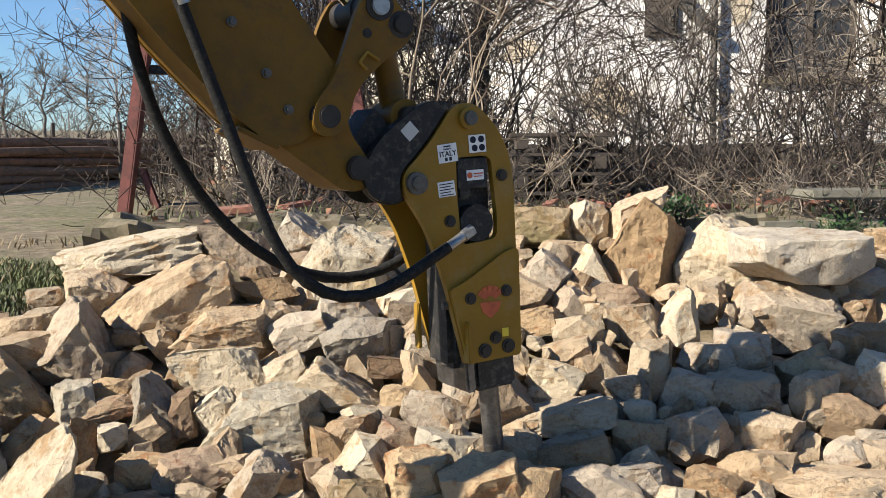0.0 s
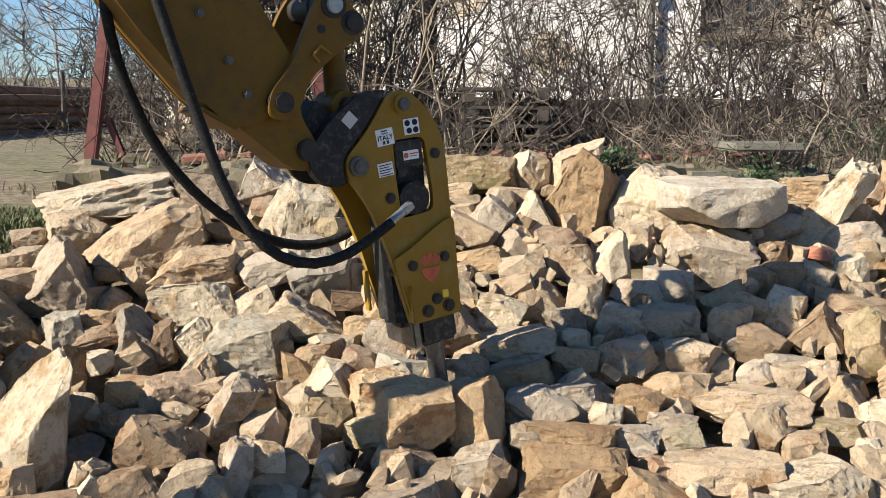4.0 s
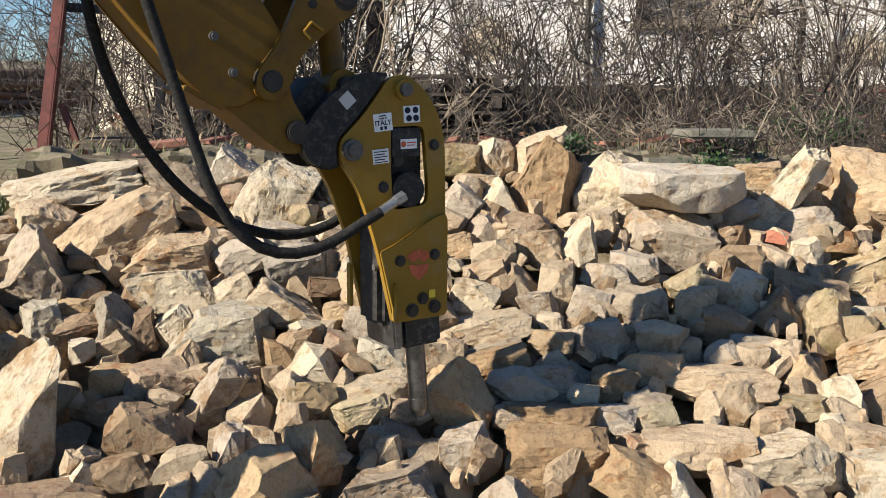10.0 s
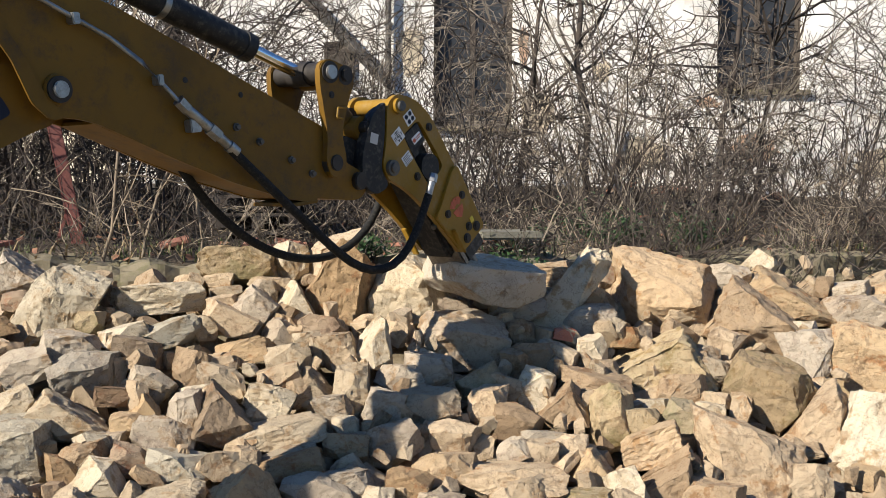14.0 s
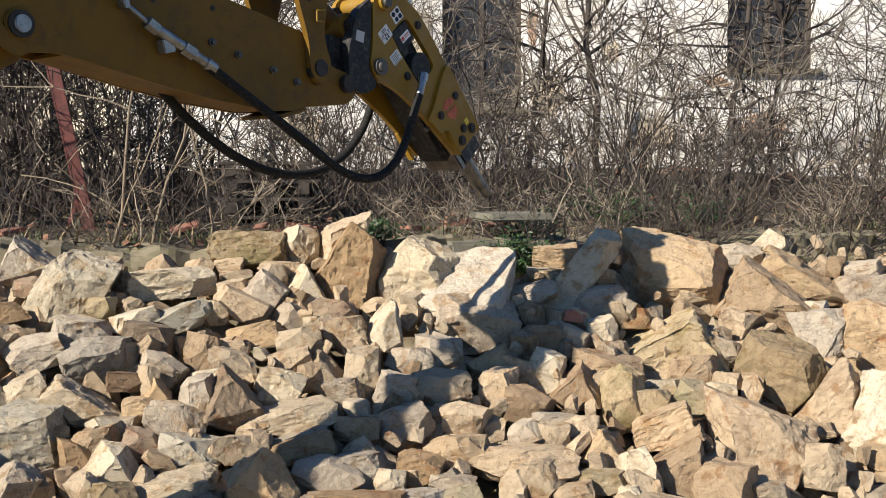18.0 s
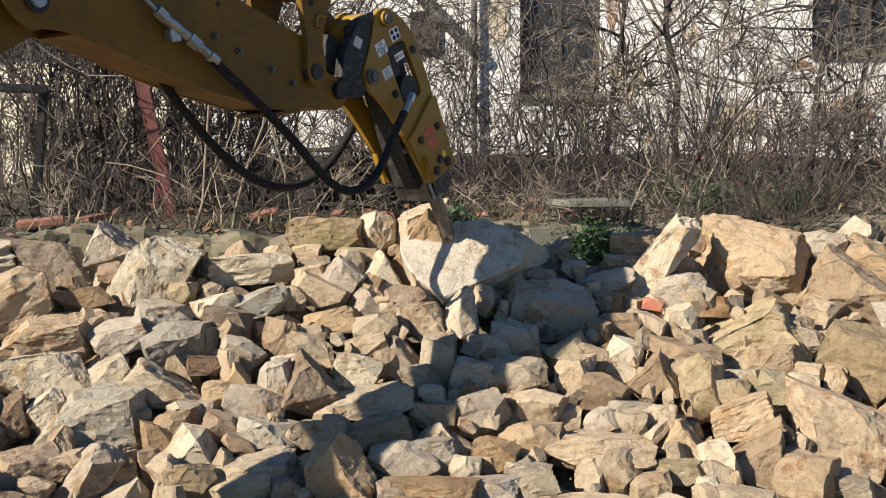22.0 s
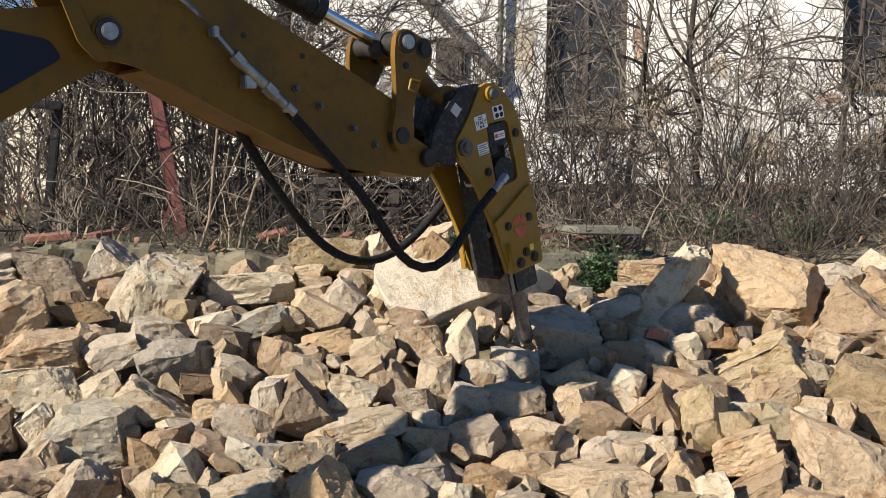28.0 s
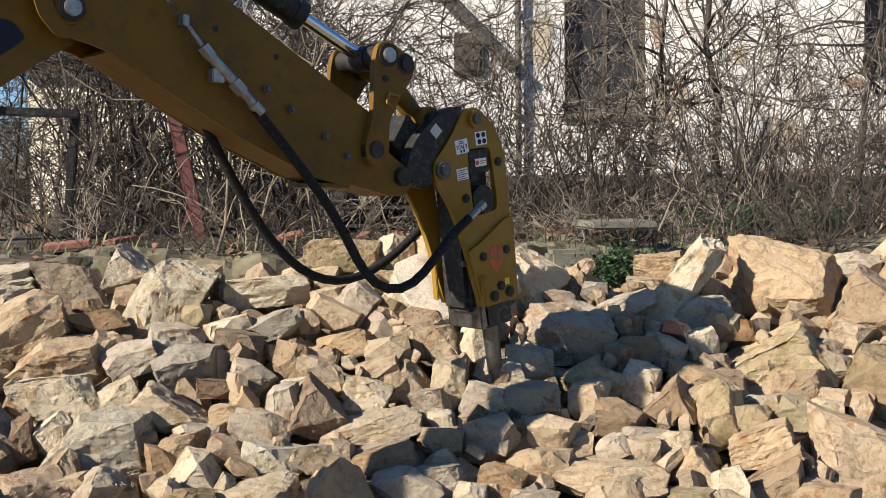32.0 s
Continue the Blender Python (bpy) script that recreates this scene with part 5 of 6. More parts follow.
def build_rubble():
    """The small stones that fill the gaps, as one mass."""
    r = random.Random(31)
    soup = Soup()
    base = []
    fine_base = []
    for s in range(6):
        for keep, grade in ((base, 0.5), (fine_base, 0.26)):
            small = rock_mesh(700 + s, grade, "block")
            keep.append(([v.co.copy() for v in small.vertices], [tuple(p.vertices) for p in small.polygons]))
            bpy.data.meshes.remove(small)
    for _ in range(1150):
        x, y = r.uniform(-2.4, 6.5), r.uniform(2.8, 6.05)
        if y > 4.8 and x < -1.35 - 0.3 * (5.7 - y):
            continue
        s = r.choice((0.07, 0.10, 0.13, 0.16, 0.2))
        z = heap_z(x, y) - 0.13 - s * 0.4 + r.uniform(-0.05, 0.05)
        m = pose(x, y, z, r.uniform(0, 360), r.uniform(0, 360), r.uniform(0, 360)) @ Matrix.Diagonal((s * 1.3, s, s * 0.85, 1))
        vs, fs = r.choice(base)
        soup.add([m @ v for v in vs], fs)
    for _ in range(330):                                     # small stones lying between the large ones
        x, y = r.uniform(-1.9, 5.4), r.uniform(3.0, 5.75)
        if y > 4.8 and x < -1.35 - 0.3 * (5.7 - y):
            continue
        s = r.choice((0.06, 0.08, 0.10, 0.13))
        m = pose(x, y, heap_z(x, y) - 0.03 - s * 0.25 + r.uniform(-0.05, 0.03), r.uniform(0, 360), r.uniform(0, 360), r.uniform(0, 360)) @ Matrix.Diagonal((s * 1.4, s, s * 0.8, 1))
        vs, fs = r.choice(fine_base)
        soup.add([m @ v for v in vs], fs)
    shards = []
    for vs, fs in base:
        shards.append(link_mesh("stone_chip", vs, fs, ROCK["t"]))
    for _ in range(130):                                     # fresh pale splinters over the middle of the heap
        x, y = r.gauss(0.9, 0.8), r.uniform(3.3, 5.4)
        s = r.choice((0.05, 0.065, 0.08, 0.11))
        ob = new("stone_chip", r.choice(shards))
        ob.matrix_world = pose(x, y, heap_z(x, y) + r.uniform(-0.10, -0.01), r.uniform(0, 360), r.uniform(0, 360), r.uniform(0, 360)) @ Matrix.Diagonal((s * 1.5, s, s * 0.6, 1))
        tagged(ob, "pale freshly split stone chip lying on the heap", "stone chip", "stone chips")
    tagged(new("rubble", soup.mesh("rubble", RUBBLE)), "small broken stone filling the gaps of the heap", "rubble", kind="stuff")


build_rubble()

def slab_mesh():
    """A thick slab with one flat split face, chipped edges and a ragged back corner."""
    r = random.Random(3)
    bm = box(bmesh.new(), -0.27, 0.27, -0.19, 0.19, -0.11, 0.11)
    for n, d in (((1, 0.5, 0.1), 0.245), ((-1, -0.4, -0.1), 0.25), ((0.2, 1, 0.15), 0.18), ((0.1, -1, -0.25), 0.185), ((0.9, -0.7, 0.2), 0.31), ((-0.8, 0.8, 0.1), 0.31),
                 ((0.5, 0.1, -0.9), 0.15), ((-0.5, -0.3, -0.8), 0.15)):
        v = Vector(n).normalized()
        cut = bmesh.ops.bisect_plane(bm, geom=bm.verts[:] + bm.edges[:] + bm.faces[:], plane_co=v * d, plane_no=v, clear_outer=True)
        edges = [e for e in cut["geom_cut"] if isinstance(e, bmesh.types.BMEdge)]
        if edges:
            bmesh.ops.edgeloop_fill(bm, edges=edges)
    bmesh.ops.bevel(bm, geom=bm.edges[:], offset=0.009, segments=1, affect="EDGES", clamp_overlap=True)
    bmesh.ops.triangulate(bm, faces=bm.faces)
    for _ in range(5):
        long = [e for e in bm.edges if e.calc_length() > 0.045]
        if not long:
            break
        bmesh.ops.subdivide_edges(bm, edges=long, cuts=1)
        bmesh.ops.triangulate(bm, faces=[f for f in bm.faces if len(f.verts) > 3])
    bm.normal_update()
    move = [q.co + q.normal * (0.016 * noise.noise(q.co * 6) + 0.010 * noise.noise(q.co * 15) + 0.005 * noise.noise(q.co * 38)) for q in bm.verts]
    for q, p in zip(bm.verts, move):
        q.co = p
    bmesh.ops.recalc_face_normals(bm, faces=bm.faces)
    bmesh.ops.scale(bm, verts=bm.verts, vec=(0.98, 1.06, 0.86))
    me = bpy.data.meshes.new("slab")
    bm.to_mesh(me)
    bm.free()
    me.shade_smooth()
    me.set_sharp_from_angle(angle=radians(24))
    me.materials.append(ROCK["s"])
    return me


slab = tagged(new("stone_slab", slab_mesh()), "large pale flat limestone slab on top of the heap", "stone", "stones of the heap")

# the ochre stone under the chisel, split in two
split_stones = []
for index, dims, tone, label in ((4, (0.30, 0.26, 0.27), "O", "pale ochre half of a stone split by the chisel"), (9, (0.22, 0.22, 0.27), "O", "smaller ochre half of a stone split by the chisel"),
                                 (6, (0.26, 0.24, 0.25), "O", "reddish ochre stone rolled down by the chisel")):
    me = SHAPES["block", True][index].copy()
    me.materials.append(ROCK[tone])
    me.transform(Matrix.Diagonal((*dims, 1)))
    split_stones.append(tagged(new("split_stone", me), label, "stone", "stones of the heap"))

# ================= bushes, trees and the yard behind =================
def grow(soup, r, base, direction, length, radius, depth, bend=0.4, up=0.2, sides=3, forks=(3, 5), ring=None):
    """A branch with its side branches, bent and tapering; each side branch grows out of a ring of its parent."""
    n = 5 if depth > 0 else 4
    pts, p, d = [base.copy()], base.copy(), direction.normalized()
    for _ in range(n):
        d = (d + Vector((r.gauss(0, bend), r.gauss(0, bend), r.gauss(0, bend) + up * 0.3)) * 0.42).normalized()
        p = p + d * (length / n)
        pts.append(p.copy())
    vs, _ = tube(pts, [max(0.0034, radius * (1 - 0.7 * i / n)) for i in range(n + 1)], sides)
    rings = [] if ring is None else [ring]
    for i in range(0 if ring is None else 1, n + 1):
        first = len(soup.v)
        soup.v += vs[i * sides:(i + 1) * sides]
        rings.append(tuple(range(first, first + sides)))
    for a, b in zip(rings, rings[1:]):
        for k in range(sides):
            soup.f.append((a[k], a[(k + 1) % sides], b[(k + 1) % sides], b[k]))
    if depth <= 0:
        return
    for _ in range(r.randint(*forks)):
        i = r.randint(1, n)
        side = Vector((r.gauss(0, 1), r.gauss(0, 1), r.gauss(0.25, 0.7))).normalized()
        grow(soup, r, pts[i], (pts[i] - pts[i - 1]).normalized() * 0.6 + side * 0.95, length * r.uniform(0.3, 0.62), radius * 0.6, depth - 1, bend, up, sides, forks, rings[i])


def shrub(name, seed, height, stems, spread, mat, depth=2, thick=1.0, forks=(3, 5)):
    """A leafless bush: every stem with its twigs is a part."""
    r = random.Random(seed)
    top = new(name)
    for _ in range(stems):
        soup = Soup()
        a, k = r.uniform(0, 6.283), r.uniform(0, 0.22)
        d = Vector((math.cos(a) * spread * r.random(), math.sin(a) * spread * r.random(), 1))
        grow(soup, r, Vector((math.cos(a) * k, math.sin(a) * k, -0.05)), d, height * r.uniform(0.6, 1.05), thick * r.uniform(0.006, 0.013), depth, 0.42, 0.22, forks=forks)
        o = new("stem", soup.mesh("stem", mat))
        o.parent = top
    return top


SHRUBS = [shrub("bush", 40 + k, h, n, sp, mt, 3, th, fk) for k, (h, n, sp, mt, th, fk) in enumerate((
    (2.3, 5, 0.8, TWIG, 1.1, (3, 4)), (2.8, 4, 0.6, TWIG, 1.4, (3, 4)), (1.7, 6, 1.0, TWIG, 1.0, (3, 4)), (2.5, 6, 0.7, TWIG2, 1.2, (3, 4)), (1.3, 7, 1.3, TWIG2, 1.0, (3, 4)), (3.1, 4, 0.5, TWIG2, 1.7, (3, 4))))]
# one bramble coloured as sunlit, two coloured as shaded
LOW = [shrub("bramble", 60 + k, 1.0, 8, 2.4, mt, 2, 0.9, (2, 4)) for k, mt in enumerate((CANE, TWIG2, TWIG2))]
used = set()


def plant(kind, x, y, scale, yaw, label, category="shrub", group="bushes along the wall"):
    m = pose(x, y, ground_z(x, y) - 0.02, 0, 0, yaw)
    kind.scale = (scale, scale, scale)
    if kind in used:
        ob = copy_thing(kind, m)
    else:
        ob = kind
        ob.matrix_basis = m @ Matrix.Diagonal((scale, scale, scale, 1))
        used.add(kind)
    return tagged(ob, label, category, group)


r = random.Random(77)
# a dark thicket in the middle, thinner and lighter towards both ends
for k in range(17):
    x = -0.9 + 2.8 * (k + r.uniform(0, 0.9)) / 17
    y = r.uniform(7.4, 10.8)
    plant(SHRUBS[(3, 3, 1, 5, 4, 0, 3)[k % 7]], x, y, r.uniform(0.8, 1.1) * (0.66 if x > 0.7 else 1.0), r.uniform(0, 360), "leafless grey-brown bush with many thin stems")
for k in range(24):
    x = 1.9 + 7.6 * (k + r.uniform(0, 0.9)) / 24
    y = r.uniform(7.6, 11.0)
    plant(SHRUBS[r.choice((0, 1, 3, 4, 5, 2))], x, y, r.uniform(0.8, 1.05), r.uniform(0, 360), "leafless grey-brown bush with many thin stems")
for k in range(11):
    x = 1.6 + 7.6 * (k + r.uniform(0, 0.9)) / 11
    plant(SHRUBS[4], x, r.uniform(7.6, 10.6), r.uniform(0.75, 1.0), r.uniform(0, 360), "low dark leafless bush under the wall")
for k, (x, y) in enumerate(((-0.3, 9.2), (-0.7, 9.8), (-0.2, 10.6), (-1.1, 10.9), (-1.5, 11.6), (-0.6, 11.4), (-1.2, 9.3), (-1.8, 10.2))):
    plant(SHRUBS[(3, 5, 3)[k % 3]], x, y, r.uniform(0.75, 1.0), r.uniform(0, 360), "dark leafless bush with many stems by the cream wall")
for x, y in ((-2.0, 10.6), (-1.5, 9.6), (-1.2, 10.4), (-2.5, 11.2), (-1.0, 8.9), (-2.2, 9.4), (-1.7, 10.9), (-1.3, 11.4), (-2.6, 12.0), (-0.9, 10.0), (-1.6, 8.8)):
    plant(SHRUBS[(3, 4, 5)[int(y * 10) % 3]], x, y, r.uniform(0.7, 0.95), r.uniform(0, 360), "leafless grey-brown bush with many thin stems")
for k in range(64):
    x = -1.3 + 9.6 * (k + r.uniform(0, 0.9)) / 64
    y = r.uniform(6.35, 8.4) if x > 2.2 else r.uniform(6.9, 8.6)
    plant(LOW[k % 3], x, y, r.uniform(0.5, 0.9) * (1.15 if x > 2.2 else 0.8), r.uniform(0, 360), "low tangle of bare bramble stems", "bramble", "brambles on the ledge")


for k in range(28):
    x = -1.2 + 8.6 * (k + r.uniform(0, 0.9)) / 28
    plant(LOW[k % 3], x, r.uniform(6.2, 6.9), r.uniform(0.38, 0.6), r.uniform(0, 360), "low tangle of bare bramble stems", "bramble", "brambles on the ledge")


for k in range(12):
    plant(SHRUBS[(3, 5, 4)[k % 3]], -1.5 + 0.17 * k + r.uniform(-0.08, 0.08), r.uniform(7.7, 9.4), r.uniform(0.7, 1.0), r.uniform(0, 360), "dark leafless bush with many stems behind the trestle")
for k in range(13):                                          # taller tangle that hides the foot of the wall
    x = 1.0 + 8.6 * (k + r.uniform(0, 0.9)) / 13
    plant(LOW[(0, 0, 1)[k % 3]], x, r.uniform(8.4, 11.6), r.uniform(0.9, 1.5), r.uniform(0, 360), "tangle of bare arching stems under the wall", "bramble", "brambles on the ledge")
for k in range(26):                                          # canes that hang over the edge of the heap
    x = 1.5 + 5.6 * (k + r.uniform(0, 0.9)) / 26
    plant(LOW[k % 3], x, r.uniform(6.0, 6.35), r.uniform(0.5, 0.75), r.uniform(0, 360), "bare bramble canes hanging over the ledge", "bramble", "brambles on the ledge")


def sapling(x, y, h, lean, label):
    rr = random.Random(int(x * 100))
    top = tagged(new("sapling"), label, "sapling")
    top.matrix_world = pose(x, y, ground_z(x, y))
    pts = [Vector((lean * h * k / 6 + 0.02 * rr.gauss(0, 1), 0.02 * rr.gauss(0, 1), h * k / 6 - 0.1)) for k in range(7)]
    vs, fs = tube(pts, [0.011 * (1 - 0.12 * k) for k in range(7)], 6)
    o = new("trunk", link_mesh("trunk", vs, fs, STEMPALE, True))
    o.parent = top
    for k in range(6):
        s = Soup()
        grow(s, rr, pts[1 + k % 5], Vector((rr.gauss(0, 1), rr.gauss(0, 0.6), 0.6)), h * 0.4, 0.005, 1)
        o = new("twig", s.mesh("twig", STEMPALE))
        o.parent = top


sapling(-0.17, 6.3, 1.7, 0.12, "thin pale leafless sapling growing from the ledge")
sapling(0.0, 6.4, 1.4, 0.3, "thin pale leafless sapling leaning over the ledge")
sapling(0.40, 6.5, 1.3, -0.2, "thin bare sapling on the ledge")


def build_tree_trunks():
    for x, y, h, rad, ln in ((0.35, 10.2, 4.6, 0.085, 0.02), (-0.55, 10.6, 4.2, 0.06, -0.05), 
                            (3.4, 9.6, 3.2, 0.028, 0.05), (4.0, 9.3, 3.4, 0.036, -0.03), (5.3, 9.3, 3.4, 0.034, 0.04), (5.75, 9.5, 3.2, 0.028, 0.06)):
        rr = random.Random(int(x * 90) + 3)
        t = tagged(new("tree"), "dark bare tree among the bushes by the wall", "tree", "trees by the wall")
        t.matrix_world = pose(x, y, ground_z(x, y))
        vs, fs = tube([Vector((ln * k + 0.03 * rr.gauss(0, 1), 0.03 * rr.gauss(0, 1), -0.1 + h * k / 7)) for k in range(8)], [rad * (1 - 0.09 * k) for k in range(8)], 9)
        tr = new("trunk", link_mesh("trunk", vs, fs, TWIG2, True))
        tr.parent = t
        s = Soup()
        for k in range(16):
            grow(s, rr, Vector((ln * 4, 0, rr.uniform(0.7, h * 0.9))), Vector((rr.gauss(0, 1), rr.gauss(0, 1), 0.6)), rr.uniform(0.8, 1.6), 0.018, 2)
        cr = new("crown", s.mesh("crown", TWIG2))
        cr.parent = t


build_tree_trunks()


def build_evergreen(x, y, z, size, n, seed):
    rr = random.Random(seed)
    s = Soup()
    for _ in range(n):
        p = Vector((rr.gauss(0, size), rr.gauss(0, size * 0.5), abs(rr.gauss(0, size * 0.9))))
        d = Vector((rr.gauss(0, 1), rr.gauss(0, 1), rr.gauss(0.3, 0.8))).normalized()
        w = d.orthogonal().normalized()
        l = rr.uniform(0.02, 0.042)
        b = d.cross(w) * 0.006
        s.add([p, p + d * l * 0.5 + w * l * 0.24 + b, p + d * l, p + d * l * 0.5 - w * l * 0.24 + b], [(0, 1, 2, 3)])
    stem = Soup()
    for _ in range(9):
        grow(stem, rr, Vector((rr.gauss(0, size * 0.3), 0, -0.05)), Vector((rr.gauss(0, 0.7), rr.gauss(0, 0.4), 1)), size * 1.6, 0.006, 1)
    t = tagged(new("ivy_bush"), "small green leafy bush against the ledge", "bush")
    t.location = (x, y, z)
    for nm, sp, mt in (("foliage", s, LEAFGREEN), ("stem", stem, TWIG2)):
        o = new(nm, sp.mesh(nm, mt))
        o.parent = t


build_evergreen(1.98, 5.89, 1.05, 0.095, 1900, 3)
build_evergreen(1.22, 6.02, 1.26, 0.05, 260, 5)
build_evergreen(2.4, 6.7, 1.2, 0.1, 350, 4)
build_evergreen(3.08, 6.75, 1.28, 0.1, 420, 7)
build_evergreen(3.62, 6.75, 1.28, 0.1, 420, 8)
build_evergreen(3.0, 7.3, 1.25, 0.13, 400, 6)


def blades(name, label, mat, n, area, height, seed, flat=0.0, wide=0.006):
    rr = random.Random(seed)
    s = Soup()
    for _ in range(n):
        x, y = rr.uniform(area[0], area[1]), rr.uniform(area[2], area[3])
        if noise.noise(Vector((x * 1.1, y * 1.1, seed))) < rr.uniform(-0.35, 0.35):
            continue
        b = Vector((x, y, ground_z(x, y) - 0.01 + (0.03 if -2.0 < x < 8.2 and 6.0 < y < 6.7 else 0)))
        a, h = rr.uniform(0, 6.283), height * rr.uniform(0.4, 1.1)
        d = Vector((math.cos(a), math.sin(a), 0))
        w = Vector((-d.y, d.x, 0)) * wide * rr.uniform(0.6, 1.3)
        tip = b + d * h * (0.4 + flat) + Vector((0, 0, h * (1 - flat)))
        mid = b + d * h * (0.12 + flat * 0.5) + Vector((0, 0, h * 0.6 * (1 - flat * 0.5)))
        s.add([b - w, b + w, mid + w * 0.7, mid - w * 0.7, tip], [(0, 1, 2, 3), (3, 2, 4)])
    tagged(new(name, s.mesh(name, mat)), label, name.replace("_", " "), kind="stuff")


blades("grass", "short green grass tufts in the yard", GRASS, 26000, (-4.2, -1.72, 4.7, 8.5), 0.05, 1)
blades("grass", "dense green grass beside the heap", GRASS, 30000, (-3.8, -1.75, 4.5, 6.7), 0.055, 14)
blades("dry_grass", "pale dry grass lying over the ledge and yard", STRAW, 6000, (-7, 8.5, 6.1, 10.5), 0.17, 2, 0.45)
blades("ledge_grass", "green grass and moss on the ledge", GRASS, 5000, (-1.9, 8, 6.3, 8.5), 0.06, 3)


def build_litter():
    rr = random.Random(8)
    s = Soup()
    for _ in range(700):
        x, y = rr.uniform(-1.8, 8.5), rr.uniform(6.2, 10.5)
        c = Vector((x, y, ground_z(x, y) + rr.uniform(0.01, 0.06)))
        u = Vector((rr.gauss(0, 1), rr.gauss(0, 1), rr.gauss(0, 0.4))).normalized() * rr.uniform(0.015, 0.04)
        w = u.orthogonal().normalized() * u.length * 0.6
        s.add([c - u, c + w, c + u, c - w], [(0, 1, 2, 3)])
    tagged(new("fallen_leaves", s.mesh("fallen_leaves", LITTER)), "red-brown fallen leaves under the bushes", "leaves", kind="stuff")


build_litter()


def debris_brick(x, y, s, yaw, label="broken red roof tile on the ledge"):
    ob = part("roof_tile", box(bmesh.new(), -0.5 * s, 0.5 * s, -0.3 * s, 0.3 * s, 0, 0.14 * s, 0.02 * s), TILE, None)
    ob.matrix_world = pose(x, y, ground_z(x, y) + 0.03, r.uniform(-15, 15), r.uniform(-15, 15), yaw)
    tagged(ob, label, "tile", "tile debris")


for x, y, s, a in ((0.82, 6.7, 0.17, 20), (0.95, 6.85, 0.22, -30), (0.7, 7.0, 0.14, 70), (1.1, 6.75, 0.12, 10), (-1.0, 6.6, 0.25, 5), (-0.75, 6.9, 0.18, 50), (0.25, 7.0, 0.18, 0),
                   (5.6, 12.0, 0.35, 20), (6.0, 11.8, 0.3, 60), (6.3, 12.0, 0.3, -20), (7.2, 11.3, 0.3, 10), (1.9, 6.8, 0.2, 15), (2.2, 6.9, 0.17, -15), (1.6, 6.7, 0.17, 35)):
    debris_brick(x, y, s, a)


# --- old steel trestle
def build_trestle():
    t = tagged(new("steel_trestle"), "rusty red-brown steel trestle standing on the ledge", "trestle")
    def beam(name, a, b, w=0.045, mat=RUST):
        a, b = Vector(a), Vector(b)
        n = (b - a).length
        bm = box(bmesh.new(), -w, w, -w * 0.75, -w * 0.55, 0, n, 0.002)          # channel: a web and two flanges
        box(bm, -w, -w * 0.8, -w * 0.54, w * 0.7, 0, n, 0.002)
        box(bm, w * 0.8, w, -w * 0.54, w * 0.7, 0, n, 0.002)
        ob = part(name, bm, mat, t)
        ob.matrix_local = Matrix.Translation(a) @ (b - a).to_track_quat("Z", "Y").to_matrix().to_4x4()
    beam("leg", (-1.80, 7.2, 1.17), (-1.57, 7.2, 2.75), 0.048)
    beam("brace", (-1.58, 7.22, 1.2), (-1.685, 7.22, 1.49), 0.026)
    beam("crossbeam", (-1.65, 7.25, 2.07), (-1.03, 7.3, 2.05), 0.036, BLACK)
    beam("foot_plate", (-1.90, 7.2, 1.2), (-1.52, 7.2, 1.2), 0.026)
    beam("leg", (-0.30, 7.4, 1.2), (-0.62, 7.4, 2.85), 0.055)
    beam("post", (-1.14, 7.36, 1.2), (-1.06, 7.36, 2.06), 0.034, BLACK)
    beam("top_beam", (-1.62, 7.3, 2.78), (-0.5, 7.4, 2.8), 0.045)
    beam("brace", (-0.45, 7.45, 1.25), (-0.37, 7.45, 1.5), 0.018)


build_trestle()


# --- stacked pallets between the bushes
def build_pallets():
    t = tagged(new("pallet_stack"), "dark weathered wooden pallets stacked under the bushes", "pallet")
    rr = random.Random(4)
    for k in range(4):
        z = 1.24 + k * 0.12
        for j in range(3):
            part("bearer", box(bmesh.new(), 0.54 + 0.24 * j, 0.61 + 0.24 * j, 7.5, 8.1, z, z + 0.075), DARKWOOD, t)
        for j in range(5):
            y = 7.5 + j * 0.135
            part("board", box(bmesh.new(), 0.50 + rr.uniform(-0.03, 0.03), 1.15 + rr.uniform(-0.03, 0.03), y, y + 0.09, z + 0.077, z + 0.097), DARKWOOD, t)


build_pallets()


# --- log stack and far trees
def build_logs():
    rr = random.Random(9)
    for k in range(60):
        lay, col = divmod(k, 10)
        rad = rr.uniform(0.085, 0.125)
        x = -9.7 - (col + 0.5 * (lay % 2)) * 0.255 + rr.uniform(-0.04, 0.04)
        y = 22.0 + (-8.8 - x) * 0.9 + rr.uniform(-0.5, 0.9) + lay * 0.15
        z = 0.9 + lay * 0.205 + rr.uniform(-0.02, 0.02)
        length = rr.uniform(9, 13)
        t = tagged(new("log"), "long brown-barked log lying in the timber stack", "log", "logs of the stack")
        t.matrix_world = pose(x, y, z, 0, rr.uniform(-1.2, 0.2), 75 + rr.uniform(-4, 4))
        n = 7
        pts = [Vector((length * i / n, rr.gauss(0, 0.03), rr.gauss(0, 0.02))) for i in range(n + 1)]
        vs, fs = tube(pts, [rad * (1 - 0.2 * i / n) for i in range(n + 1)], 12)
        o = new("bark", link_mesh("bark", vs, fs, LOGBARK, True))
        o.parent = t
        part("sawn_end", rod(bmesh.new(), (-0.012, 0, 0), (0, 0, 0), rad * 0.98, seg=14), LOGEND, t)


build_logs()


